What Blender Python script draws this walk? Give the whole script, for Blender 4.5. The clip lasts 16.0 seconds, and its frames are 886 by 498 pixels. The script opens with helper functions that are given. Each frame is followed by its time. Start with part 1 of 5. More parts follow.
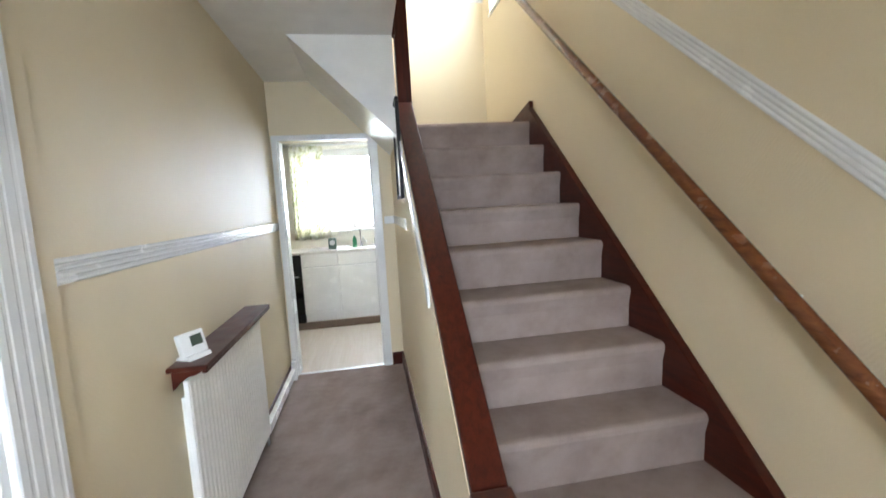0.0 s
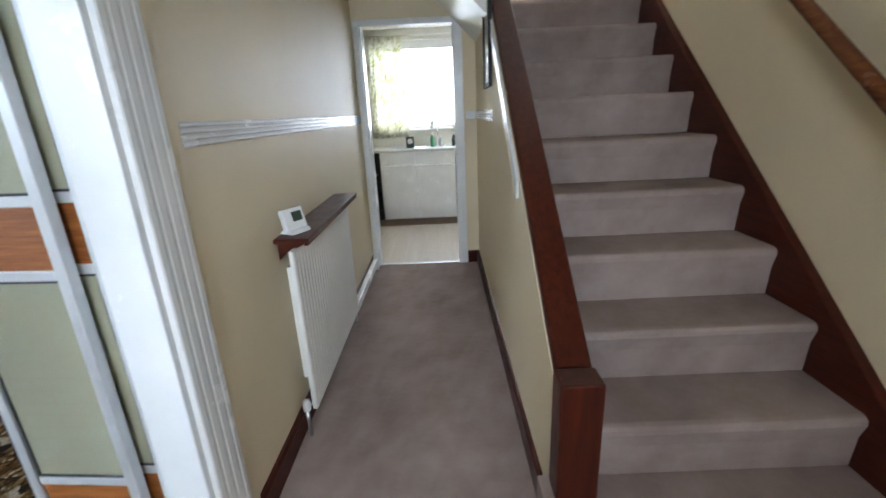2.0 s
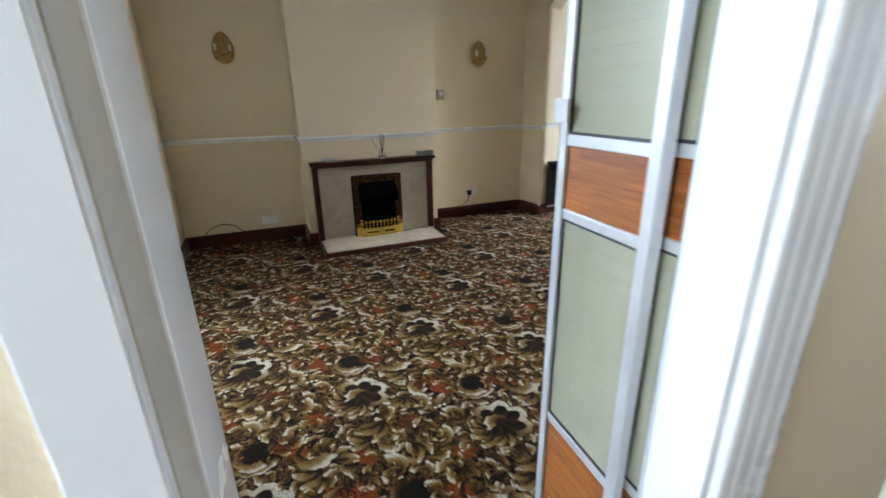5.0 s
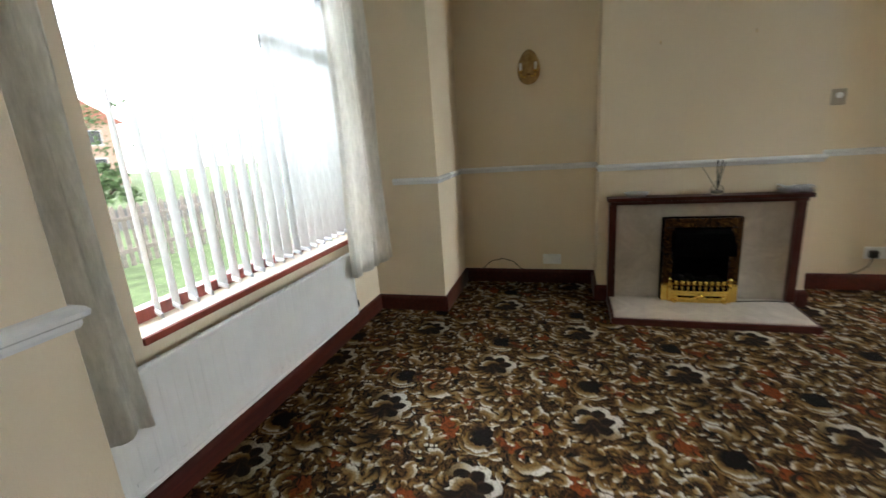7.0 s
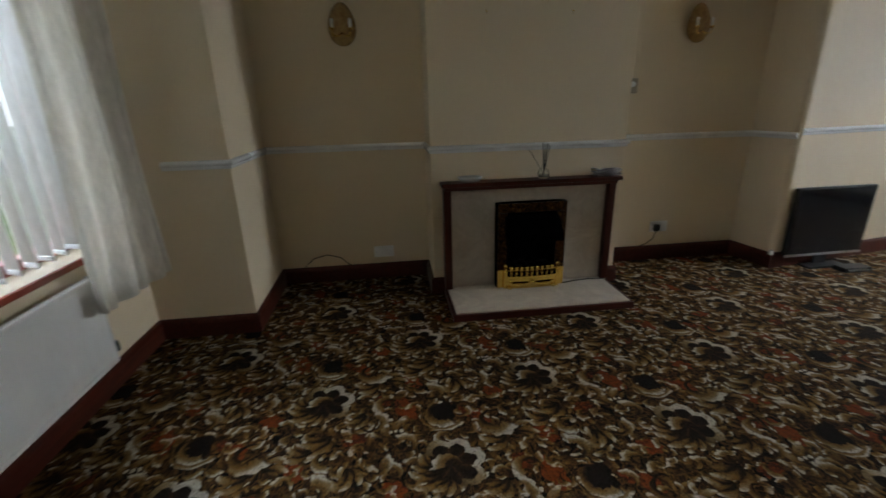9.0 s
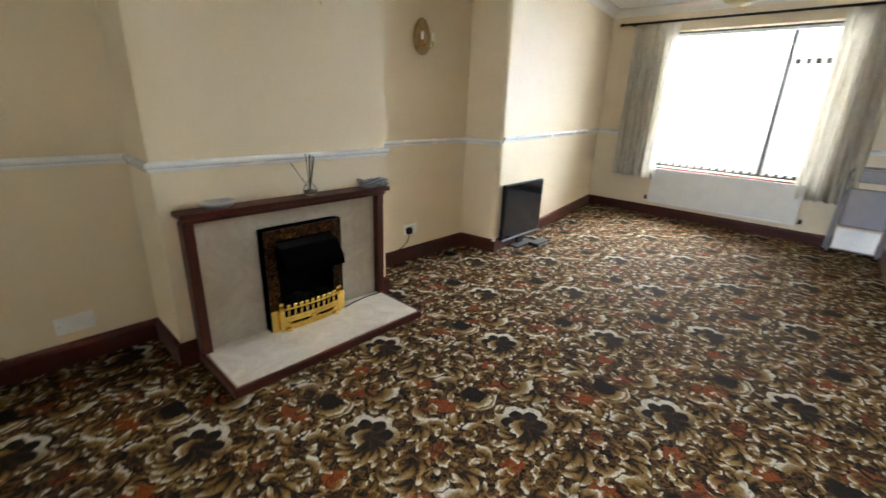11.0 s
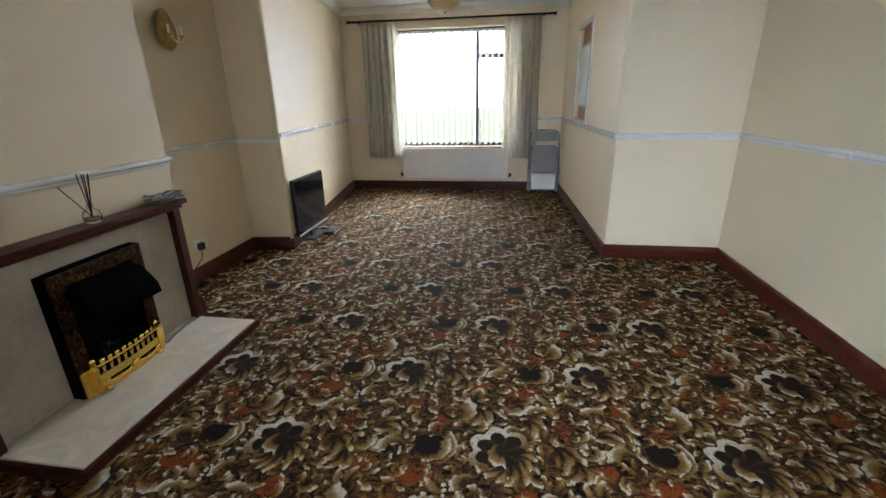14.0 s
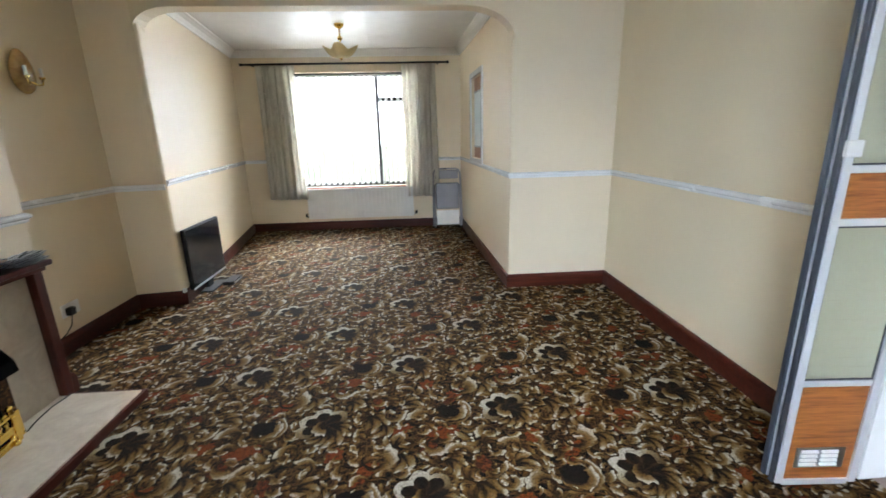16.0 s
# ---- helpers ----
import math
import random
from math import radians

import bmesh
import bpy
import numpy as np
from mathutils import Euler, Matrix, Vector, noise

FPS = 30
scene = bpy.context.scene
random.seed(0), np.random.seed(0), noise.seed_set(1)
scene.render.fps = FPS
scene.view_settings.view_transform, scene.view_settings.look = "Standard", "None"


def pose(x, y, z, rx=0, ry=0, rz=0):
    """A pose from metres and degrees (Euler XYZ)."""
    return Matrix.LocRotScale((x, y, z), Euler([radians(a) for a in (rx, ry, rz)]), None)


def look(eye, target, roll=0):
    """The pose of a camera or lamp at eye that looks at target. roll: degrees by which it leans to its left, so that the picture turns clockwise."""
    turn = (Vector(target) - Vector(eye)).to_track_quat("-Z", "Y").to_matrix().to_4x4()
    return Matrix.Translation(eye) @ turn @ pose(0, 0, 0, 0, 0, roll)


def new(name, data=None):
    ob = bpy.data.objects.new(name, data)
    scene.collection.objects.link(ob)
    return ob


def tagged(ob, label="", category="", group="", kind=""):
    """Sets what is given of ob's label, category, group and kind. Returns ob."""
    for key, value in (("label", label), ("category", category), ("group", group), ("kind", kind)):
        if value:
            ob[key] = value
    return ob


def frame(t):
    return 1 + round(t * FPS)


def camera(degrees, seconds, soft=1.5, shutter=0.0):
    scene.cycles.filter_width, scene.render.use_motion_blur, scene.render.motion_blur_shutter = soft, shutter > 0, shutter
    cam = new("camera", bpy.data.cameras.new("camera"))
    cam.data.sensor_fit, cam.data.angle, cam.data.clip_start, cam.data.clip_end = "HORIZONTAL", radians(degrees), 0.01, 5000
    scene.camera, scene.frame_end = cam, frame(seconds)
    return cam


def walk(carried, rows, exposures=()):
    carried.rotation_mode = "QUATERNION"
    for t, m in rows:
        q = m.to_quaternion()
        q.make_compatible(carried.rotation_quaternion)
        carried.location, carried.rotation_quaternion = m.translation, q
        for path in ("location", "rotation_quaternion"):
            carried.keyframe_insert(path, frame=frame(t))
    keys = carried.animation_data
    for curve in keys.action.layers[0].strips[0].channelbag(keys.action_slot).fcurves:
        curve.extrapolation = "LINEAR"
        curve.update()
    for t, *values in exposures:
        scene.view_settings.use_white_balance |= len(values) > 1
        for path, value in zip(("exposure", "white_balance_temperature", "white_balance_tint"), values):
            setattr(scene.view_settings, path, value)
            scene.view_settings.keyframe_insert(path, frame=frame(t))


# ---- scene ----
cam = camera(92.0, 16.0, 1.5, 0.5)
PATH = [
    (0, (0.743, 0.019, 1.401), (1.077, 1.98, 1.192), -3.3),
    (0.5, (0.753, 0.018, 1.43), (1.127, 1.98, 1.328), -3.3),
    (1, (0.741, 0.022, 1.411), (1.053, 1.989, 1.225), -2.8),
    (1.5, (0.701, 0.028, 1.356), (0.828, 1.973, 0.907), -2.5),
    (2, (0.668, 0.038, 1.317), (0.654, 1.944, 0.711), -2.6),
    (2.5, (0.642, 0.05, 1.289), (0.419, 1.923, 0.623), -3.3),
    (3, (0.646, 0.136, 1.251), (-0.002, 1.9, 0.568), -6.0),
    (3.5, (0.733, 0.237, 1.254), (-0.562, 1.577, 0.527), -3.7),
    (4, (0.666, 0.283, 1.262), (-0.957, 1.239, 0.589), -4.5),
    (4.2, (0.613, 0.291, 1.278), (-1.041, 1.192, 0.606), -4.0),
    (6.3, (-0.175, 0.486, 1.237), (-2.103, 0.493, 0.704), -1.6),
    (6.5, (-0.27, 0.546, 1.238), (-2.191, 0.349, 0.716), -3.3),
    (7, (-0.471, 0.427, 1.224), (-2.326, -0.141, 0.735), -4.1),
    (7.5, (-0.594, 0.443, 1.24), (-2.412, -0.228, 0.746), -2.9),
    (8, (-0.7, 0.447, 1.224), (-2.551, -0.076, 0.675), -2.2),
    (8.5, (-0.839, 0.402, 1.211), (-2.753, 0.25, 0.65), -1.9),
    (9, (-0.969, 0.369, 1.223), (-2.852, 0.59, 0.588), -1.5),
    (9.2, (-1.034, 0.344, 1.216), (-2.899, 0.689, 0.58), -0.9),
    (11.3, (-1.575, 0.138, 1.275), (-2.752, 1.64, 0.676), 0.8),
    (11.5, (-1.615, 0.143, 1.273), (-2.733, 1.705, 0.716), -0.4),
    (12, (-1.683, 0.148, 1.302), (-2.611, 1.845, 0.792), 0.0),
    (12.5, (-1.79, 0.056, 1.285), (-2.317, 1.926, 0.813), -2.2),
    (13, (-1.845, -0.077, 1.277), (-2.164, 1.825, 0.748), -3.2),
    (13.5, (-1.81, -0.175, 1.274), (-2.115, 1.715, 0.695), -2.5),
    (14, (-1.773, -0.268, 1.267), (-2.061, 1.596, 0.602), -1.1),
    (14.5, (-1.79, -0.298, 1.272), (-2.007, 1.575, 0.604), -1.6),
    (15, (-1.796, -0.308, 1.282), (-1.938, 1.581, 0.642), -1.1),
    (15.5, (-1.776, -0.296, 1.293), (-1.781, 1.622, 0.729), -1.1),
    (16, (-1.758, -0.294, 1.312), (-1.636, 1.634, 0.792), -1.4),
]

EXPO = [(0.0, 0.72, 6300, 10), (1.0, 0.52, 6300, 10), (1.5, 0.38, 6300, 10), (2.0, 0.05, 6200, 9), (2.5, 0.05, 6100, 8), (3.5, 0.35, 6000, 8), (4.2, 0.65, 6000, 8),
        (6.3, 0.35, 6400, 10), (7.0, 0.25, 6450, 10), (7.5, 0.12, 6450, 10), (8.0, -0.25, 6400, 10), (9.0, -0.9, 6400, 10), (9.3, -0.9, 6400, 10),
        (11.2, 0.95, 6350, 10), (11.6, 0.95, 6350, 10), (12.0, 0.88, 6350, 10), (12.5, 0.7, 6350, 10), (14.0, 0.22, 6200, 10), (15.0, 0.38, 6200, 10), (16.0, 0.58, 6200, 10)]
walk(cam, [(t, look(eye, target, roll)) for t, eye, target, roll in PATH], EXPO)

# ---- world and light ----
world = bpy.data.worlds.new("world")
scene.world = world
world.use_nodes = True
wn = world.node_tree
sky = wn.nodes.new("ShaderNodeTexSky")
sky.sky_type, sky.sun_disc = "NISHITA", False
sky.sun_elevation, sky.sun_rotation = radians(61), radians(82)
sky.air_density, sky.dust_density, sky.ozone_density = 1.0, 5.0, 1.0
wn.links.new(sky.outputs[0], wn.nodes["Background"].inputs[0])
wn.nodes["Background"].inputs[1].default_value = 0.15

sun = new("sun", bpy.data.lights.new("sun", "SUN"))
sun.data.energy, sun.data.angle, sun.data.color = 5.0, radians(10), (1.0, 0.96, 0.9)
sun.matrix_world = look((7, 1, 13), (0, 0, 0))


def sky_lamp(name, eye, target, width, height, watts, color=(0.74, 0.85, 1.0)):
    """A broad soft lamp outside a window, in place of the bright overcast sky there."""
    lamp = new(name, bpy.data.lights.new(name, "AREA"))
    lamp.data.shape, lamp.data.size, lamp.data.size_y = "RECTANGLE", width, height
    lamp.data.energy, lamp.data.color = watts, color
    lamp.matrix_world = look(eye, target)
    return lamp


sky_lamp("sky_light_front", (-2.9, -2.5, 2.35), (-1.1, 2.6, 0.7), 2.6, 1.4, 430, (0.66, 0.80, 1.0))
sky_lamp("sky_light_rear", (-3.3, 6.95, 2.05), (-2.05, 4.2, 0.05), 2.6, 1.4, 980, (0.82, 0.91, 1.0))
sky_lamp("sky_light_kitchen", (0.46, 6.34, 1.68), (0.46, 0.0, 1.5), 1.36, 1.10, 48)
sky_lamp("sky_light_stairs", (2.14, 3.44, 3.67), (0.0, 3.3, 3.3), 0.96, 1.2, 26)
# the hall lamp shines through an unseen opening added in the front wall
sky_lamp("sky_light_hall", (0.60, -2.3, 1.75), (1.5, 2.0, 0.9), 1.4, 1.4, 128)


# ---- node helpers ----
def srgb(r, g, b):
    return tuple(((c / 255 + 0.055) / 1.055) ** 2.4 if c > 10 else c / 255 / 12.92 for c in (r, g, b)) + (1.0,)


class Nodes:
    """A material's node tree, with short ways to add nodes."""

    def __init__(self, name):
        self.mat = bpy.data.materials.new(name)
        self.mat.use_nodes = True
        self.tree = self.mat.node_tree
        self.bsdf = self.tree.nodes["Principled BSDF"]
        self.out = self.tree.nodes["Material Output"]

    def add(self, kind, **values):
        n = self.tree.nodes.new(kind)
        for k, v in values.items():
            setattr(n, k, v)
        return n

    def link(self, a, b):
        self.tree.links.new(a, b)

    def put(self, socket, v):
        if isinstance(v, Val):
            self.link(v.s, socket)
        elif isinstance(v, bpy.types.NodeSocket):
            self.link(v, socket)
        else:
            socket.default_value = v

    def math(self, op, a, b=None, c=None, clamp=False):
        n = self.add("ShaderNodeMath", operation=op, use_clamp=clamp)
        for i, v in enumerate((a, b, c)):
            if v is not None:
                self.put(n.inputs[i], v)
        return Val(self, n.outputs[0])

    def coords(self, scale=(1, 1, 1), rot=(0, 0, 0), kind="Object"):
        t = self.add("ShaderNodeTexCoord")
        m = self.add("ShaderNodeMapping")
        m.inputs["Scale"].default_value = scale
        m.inputs["Rotation"].default_value = rot
        self.link(t.outputs[kind], m.inputs[0])
        return m.outputs[0]

    def noise(self, vec, scale, detail=3, rough=0.55, distort=0.0):
        n = self.add("ShaderNodeTexNoise")
        self.put(n.inputs["Vector"], vec)
        n.inputs["Scale"].default_value, n.inputs["Detail"].default_value = scale, detail
        n.inputs["Roughness"].default_value, n.inputs["Distortion"].default_value = rough, distort
        return n

    def ramp(self, fac, stops, mode="LINEAR"):
        r = self.add("ShaderNodeValToRGB")
        r.color_ramp.interpolation = mode
        while len(r.color_ramp.elements) < len(stops):
            r.color_ramp.elements.new(0.5)
        for e, (p, c) in zip(r.color_ramp.elements, stops):
            e.position, e.color = p, c if len(c) == 4 else (*c, 1)
        self.put(r.inputs[0], fac)
        return r.outputs[0]

    def mix(self, fac, a, b, blend="MIX"):
        m = self.add("ShaderNodeMix", data_type="RGBA", blend_type=blend)
        self.put(m.inputs[0], fac)
        for i, v in ((6, a), (7, b)):
            self.put(m.inputs[i], v)
        return m.outputs[2]

    def bump(self, height, strength=0.3, distance=0.002):
        b = self.add("ShaderNodeBump")
        b.inputs["Strength"].default_value, b.inputs["Distance"].default_value = strength, distance
        self.put(b.inputs["Height"], height)
        self.link(b.outputs[0], self.bsdf.inputs["Normal"])
        return b

    def set(self, **v):
        for k, x in v.items():
            self.put(self.bsdf.inputs[k.replace("_", " ")], x)
        return self.mat


class Val:
    """A number in a node tree, with arithmetic."""

    def __init__(self, nodes, socket):
        self.n, self.s = nodes, socket

    def __add__(self, o): return self.n.math("ADD", self, o)
    def __radd__(self, o): return self.n.math("ADD", o, self)
    def __sub__(self, o): return self.n.math("SUBTRACT", self, o)
    def __rsub__(self, o): return self.n.math("SUBTRACT", o, self)
    def __mul__(self, o): return self.n.math("MULTIPLY", self, o)
    def __rmul__(self, o): return self.n.math("MULTIPLY", o, self)
    def __truediv__(self, o): return self.n.math("DIVIDE", self, o)


def plain(name, color, rough=0.5, metal=0.0, vary=0.06, scale=6.0, bump=0.05, grain=120.0, spec=0.5):
    """Paint, plastic or metal with faint blotches and fine grain."""
    n = Nodes(name)
    v = n.coords()
    a = n.noise(v, scale, 4)
    dark = tuple(c * (1 - 2 * vary) for c in color[:3]) + (1,)
    lite = tuple(min(1, c * (1 + vary)) for c in color[:3]) + (1,)
    g = n.noise(v, grain, 2)
    n.bump(g.outputs[0], bump, 0.001)
    r = n.math("MULTIPLY_ADD", Val(n, a.outputs[0]), 0.15, rough - 0.07)
    return n.set(Base_Color=n.ramp(a.outputs[0], [(0.3, dark), (0.7, lite)]), Roughness=r, Metallic=metal, Specular_IOR_Level=spec)


def wallpaper(name, color, dash=0.0):
    """Painted wallpaper with a fine embossed grain and slight marks."""
    n = Nodes(name)
    v = n.coords()
    big = n.noise(v, 1.3, 4)
    fine = n.noise(n.coords((60, 60, 22)), 3.0, 4, 0.7)
    c = n.ramp(big.outputs[0], [(0.25, tuple(x * 0.93 for x in color[:3])), (0.75, color[:3])])
    h = Val(n, fine.outputs[0])
    if dash:
        w = n.add("ShaderNodeTexWave", wave_type="BANDS", bands_direction="DIAGONAL")
        w.inputs["Scale"].default_value, w.inputs["Distortion"].default_value = 34, 4
        w.inputs["Detail"].default_value = 1
        n.link(v, w.inputs[0])
        cell = n.noise(v, 11, 1)
        h = h + Val(n, w.outputs[1]) * n.math("GREATER_THAN", Val(n, cell.outputs[0]), 0.5) * dash
    n.bump(h, 0.35, 0.0025)
    return n.set(Base_Color=c, Roughness=0.56)


def wood(name, dark, lite, rough=0.3, along="x", scale=1.0, spec=0.5):
    """Stained wood with long grain."""
    n = Nodes(name)
    s = {"x": (1.5, 22, 22), "y": (22, 1.5, 22), "z": (22, 22, 1.5)}[along]
    v = n.coords(tuple(scale * k for k in s))
    a = n.noise(v, 2.0, 5, 0.6, 0.6)
    b = n.noise(v, 9.0, 3)
    f = Val(n, a.outputs[0]) * 0.75 + Val(n, b.outputs[0]) * 0.25
    n.bump(f, 0.12, 0.001)
    wear = n.noise(n.coords(), 14, 3)
    r = n.math("MULTIPLY_ADD", Val(n, wear.outputs[0]), 0.25, rough - 0.1)
    return n.set(Base_Color=n.ramp(f, [(0.3, dark), (0.7, lite)]), Roughness=r, Specular_IOR_Level=spec)


M_HALL = wallpaper("hall_wallpaper", (0.73, 0.622, 0.425), 0.22)
M_WALL = wallpaper("lounge_wallpaper", (0.73, 0.612, 0.432))
M_CEIL = plain("ceiling_paint", (0.78, 0.76, 0.72, 1), 0.35, vary=0.03, bump=0.15, grain=40)
M_WHITE = plain("white_gloss", (0.76, 0.76, 0.75, 1), 0.25, vary=0.03)
M_RAD = plain("radiator_enamel", (0.78, 0.77, 0.73, 1), 0.35, vary=0.03)
M_MAHOG = wood("mahogany_stain", (0.026, 0.005, 0.003), (0.080, 0.014, 0.006), 0.36, "x", spec=0.25)
M_MAHOGY = wood("mahogany_stain_long", (0.026, 0.005, 0.003), (0.080, 0.014, 0.006), 0.36, "y", spec=0.25)
M_MAHOGZ = wood("mahogany_stain_upright", (0.026, 0.005, 0.003), (0.080, 0.014, 0.006), 0.36, "z", spec=0.25)
M_RAIL = wood("handrail_varnish", (0.07, 0.02, 0.008), (0.22, 0.075, 0.025), 0.22, "y")
M_TEAK = wood("teak_panel", (0.13, 0.034, 0.009), (0.47, 0.165, 0.04), 0.35, "x", 1.4)
M_ALU = plain("aluminium", (0.74, 0.76, 0.78, 1), 0.38, 0.45, vary=0.05)
M_BLACK = plain("black_plastic", (0.015, 0.015, 0.016, 1), 0.45, spec=0.2)
M_SOOT = Nodes("matt_black_metal").set(Base_Color=(0.003, 0.003, 0.003, 1), Roughness=0.95, Specular_IOR_Level=0.02)
M_RUBBER = plain("dark_gasket", (0.03, 0.034, 0.045, 1), 0.5)
M_BRASS = plain("polished_brass", (0.80, 0.55, 0.14, 1), 0.12, 1.0, vary=0.08)
M_GREY = plain("grey_vinyl", (0.30, 0.29, 0.30, 1), 0.55)
M_CHROME = plain("chrome", (0.75, 0.75, 0.76, 1), 0.15, 1.0)
M_STEEL = plain("steel", (0.55, 0.56, 0.57, 1), 0.3, 1.0)
M_LCD = plain("lcd", (0.06, 0.08, 0.06, 1), 0.2)
M_PLASTIC = plain("white_plastic", (0.78, 0.78, 0.76, 1), 0.4)
M_REDWOOD = wood("red_brown_frame", (0.16, 0.028, 0.018), (0.26, 0.055, 0.035), 0.4, "z")


def stair_carpet():
    n = Nodes("plain_carpet")
    v = n.coords()
    big, mid = n.noise(v, 2.2, 4, 0.6), n.noise(v, 9, 4, 0.6)
    fine = n.noise(v, 420, 2, 0.8)
    f = Val(n, big.outputs[0]) * 0.5 + Val(n, mid.outputs[0]) * 0.3 + Val(n, fine.outputs[0]) * 0.2
    n.bump(Val(n, fine.outputs[0]) + Val(n, mid.outputs[0]) * 0.8, 0.6, 0.004)
    return n.set(Base_Color=n.ramp(f, [(0.3, srgb(124, 108, 101)), (0.7, srgb(174, 157, 149))]), Roughness=1.0, Specular_IOR_Level=0.1)


M_CARPET = stair_carpet()


def floral_carpet():
    """A woven scroll-and-flower carpet: motifs on a half-drop lattice, drawn with arithmetic."""
    n = Nodes("floral_carpet")
    L, H = 0.875, 0.95
    co = n.coords((1, 1, 1), (0, 0, radians(-3.2)))
    wob = n.noise(co, 26, 2)
    add = n.add("ShaderNodeVectorMath", operation="MULTIPLY_ADD")
    n.link(wob.outputs[1], add.inputs[0])
    add.inputs[1].default_value = (0.022, 0.022, 0)
    n.link(co, add.inputs[2])
    sep = n.add("ShaderNodeSeparateXYZ")
    n.link(add.outputs[0], sep.inputs[0])
    U, V = Val(n, sep.outputs[0]), Val(n, sep.outputs[1])

    def local(cx, cy, deg):
        """Coordinates about the nearest copy of a motif, turned by deg."""
        x, y = U - (cx - 2.13), V - (cy + 1.60)
        k = y / (H / 2)
        m = n.math("WRAP", x / L - k * 0.5, 0.5, -0.5)
        k = n.math("WRAP", k, 0.5, -0.5)
        px, py = m * L + k * (L / 2), k * (H / 2)
        c, s = math.cos(radians(deg)), math.sin(radians(deg))
        return px * c + py * s, py * c - px * s

    def step(v, lo, hi):
        r = n.add("ShaderNodeMapRange", interpolation_type="SMOOTHSTEP")
        r.inputs[1].default_value, r.inputs[2].default_value = lo, hi
        n.put(r.inputs[0], v)
        return Val(n, r.outputs[0])

    def polar(x, y):
        return n.math("SQRT", x * x + y * y), n.math("ARCTAN2", y, x)

    fill = n.noise(n.coords((1, 1.25, 1)), 17, 2, 0.5, 1.6)
    fill2 = n.noise(co, 34, 2, 0.5, 1.2)
    base = n.ramp(fill.outputs[0], [(0.38, srgb(26, 19, 14)), (0.48, srgb(72, 50, 27)), (0.54, srgb(122, 88, 44)),
                                    (0.60, srgb(66, 45, 25)), (0.72, srgb(26, 19, 14))])
    base = n.mix(step(Val(n, fill2.outputs[0]), 0.62, 0.66), base, srgb(112, 88, 52))
    color = [base]

    def lay(mask, c):
        color[0] = n.mix(mask, color[0], c)

    CREAM = srgb(240, 237, 226)
    shade = [(0.0, srgb(24, 17, 12)), (0.40, srgb(60, 43, 25)), (0.64, srgb(146, 112, 60)), (0.84, srgb(172, 150, 108)), (0.97, CREAM)]

    def comma(x, y, R, w, span=2.3):
        """An arc that is broad and pale at its head and thin and brown at its tail."""
        r, a = polar(x, y)
        t = step(a, -span, span)
        lob = n.math("ABSOLUTE", n.math("SINE", a * 5.0)) * (w * 0.4) * t
        d = n.math("ABSOLUTE", r - R)
        inside = step(t * (w * 0.9) + w * 0.25 + lob - d, 0.0, 0.006) * step(span - n.math("ABSOLUTE", a), 0.0, 0.2)
        lay(inside, n.ramp(t * 0.7 + step(r - R, -w, w) * 0.35, shade))

    def scroll(cx, cy, deg, R, w, span=2.3):
        comma(*local(cx, cy, deg), R, w, span)

    def cells(scale, shift):
        """Coordinates about the middle of random cells, each turned its own way."""
        m = n.add("ShaderNodeVectorMath", operation="ADD")
        n.link(add.outputs[0], m.inputs[0])
        m.inputs[1].default_value = shift
        v = n.add("ShaderNodeTexVoronoi", voronoi_dimensions="2D")
        v.inputs["Scale"].default_value, v.inputs["Randomness"].default_value = scale, 0.65
        n.link(m.outputs[0], v.inputs["Vector"])
        d = n.add("ShaderNodeVectorMath", operation="SUBTRACT")
        n.link(m.outputs[0], d.inputs[0])
        n.link(v.outputs["Position"], d.inputs[1])
        turn = n.add("ShaderNodeSeparateColor")
        n.link(v.outputs["Color"], turn.inputs[0])
        rot = n.add("ShaderNodeVectorRotate", rotation_type="Z_AXIS")
        n.link(d.outputs[0], rot.inputs["Vector"])
        n.put(rot.inputs["Angle"], Val(n, turn.outputs[0]) * 6.283)
        q = n.add("ShaderNodeSeparateXYZ")
        n.link(rot.outputs[0], q.inputs[0])
        return Val(n, q.outputs[0]), Val(n, q.outputs[1])

    def blob(cx, cy, deg, rx, ry, c, lobes=3.0):
        x, y = local(cx, cy, deg)
        r, a = polar(x / rx, y / ry)
        edge = 0.8 + n.math("ABSOLUTE", n.math("SINE", a * lobes)) * 0.28
        lay(step(edge - r, 0.0, 0.12), c)

    def spray(x, y, size):
        """A spray of pale-tipped lobes that opens from its root."""
        r, a = polar(x + size * 0.4, y)
        fan = step(1.0 - n.math("ABSOLUTE", a), 0.0, 0.2)
        swirl = a + r / size * 0.9
        lobe = n.math("ABSOLUTE", n.math("SINE", swirl * 4.5))
        edge = size * 0.62 + lobe * (size * 0.5)
        lay(step(edge - r, 0.0, 0.006) * fan, n.ramp(r / size * 0.72 + lobe * 0.3 - 0.08, shade))

    def leaf(cx, cy, deg, size):
        x, y = local(cx, cy, deg)
        spray(x - size * 0.4, y, size)

    def dark(cx, cy, rx, ry, deg=0):
        blob(cx, cy, deg, rx * 0.8, ry * 0.8, srgb(34, 25, 19), 2.0)

    ORANGE, RUST = srgb(150, 74, 30), srgb(90, 48, 26)
    full = shade
    shade = [(0.0, srgb(26, 18, 13)), (0.5, srgb(84, 58, 30)), (0.8, srgb(138, 102, 52)), (1.0, srgb(176, 146, 92))]
    spray(*cells(9.5, (0.3, 0.1, 0)), 0.07)
    shade = full
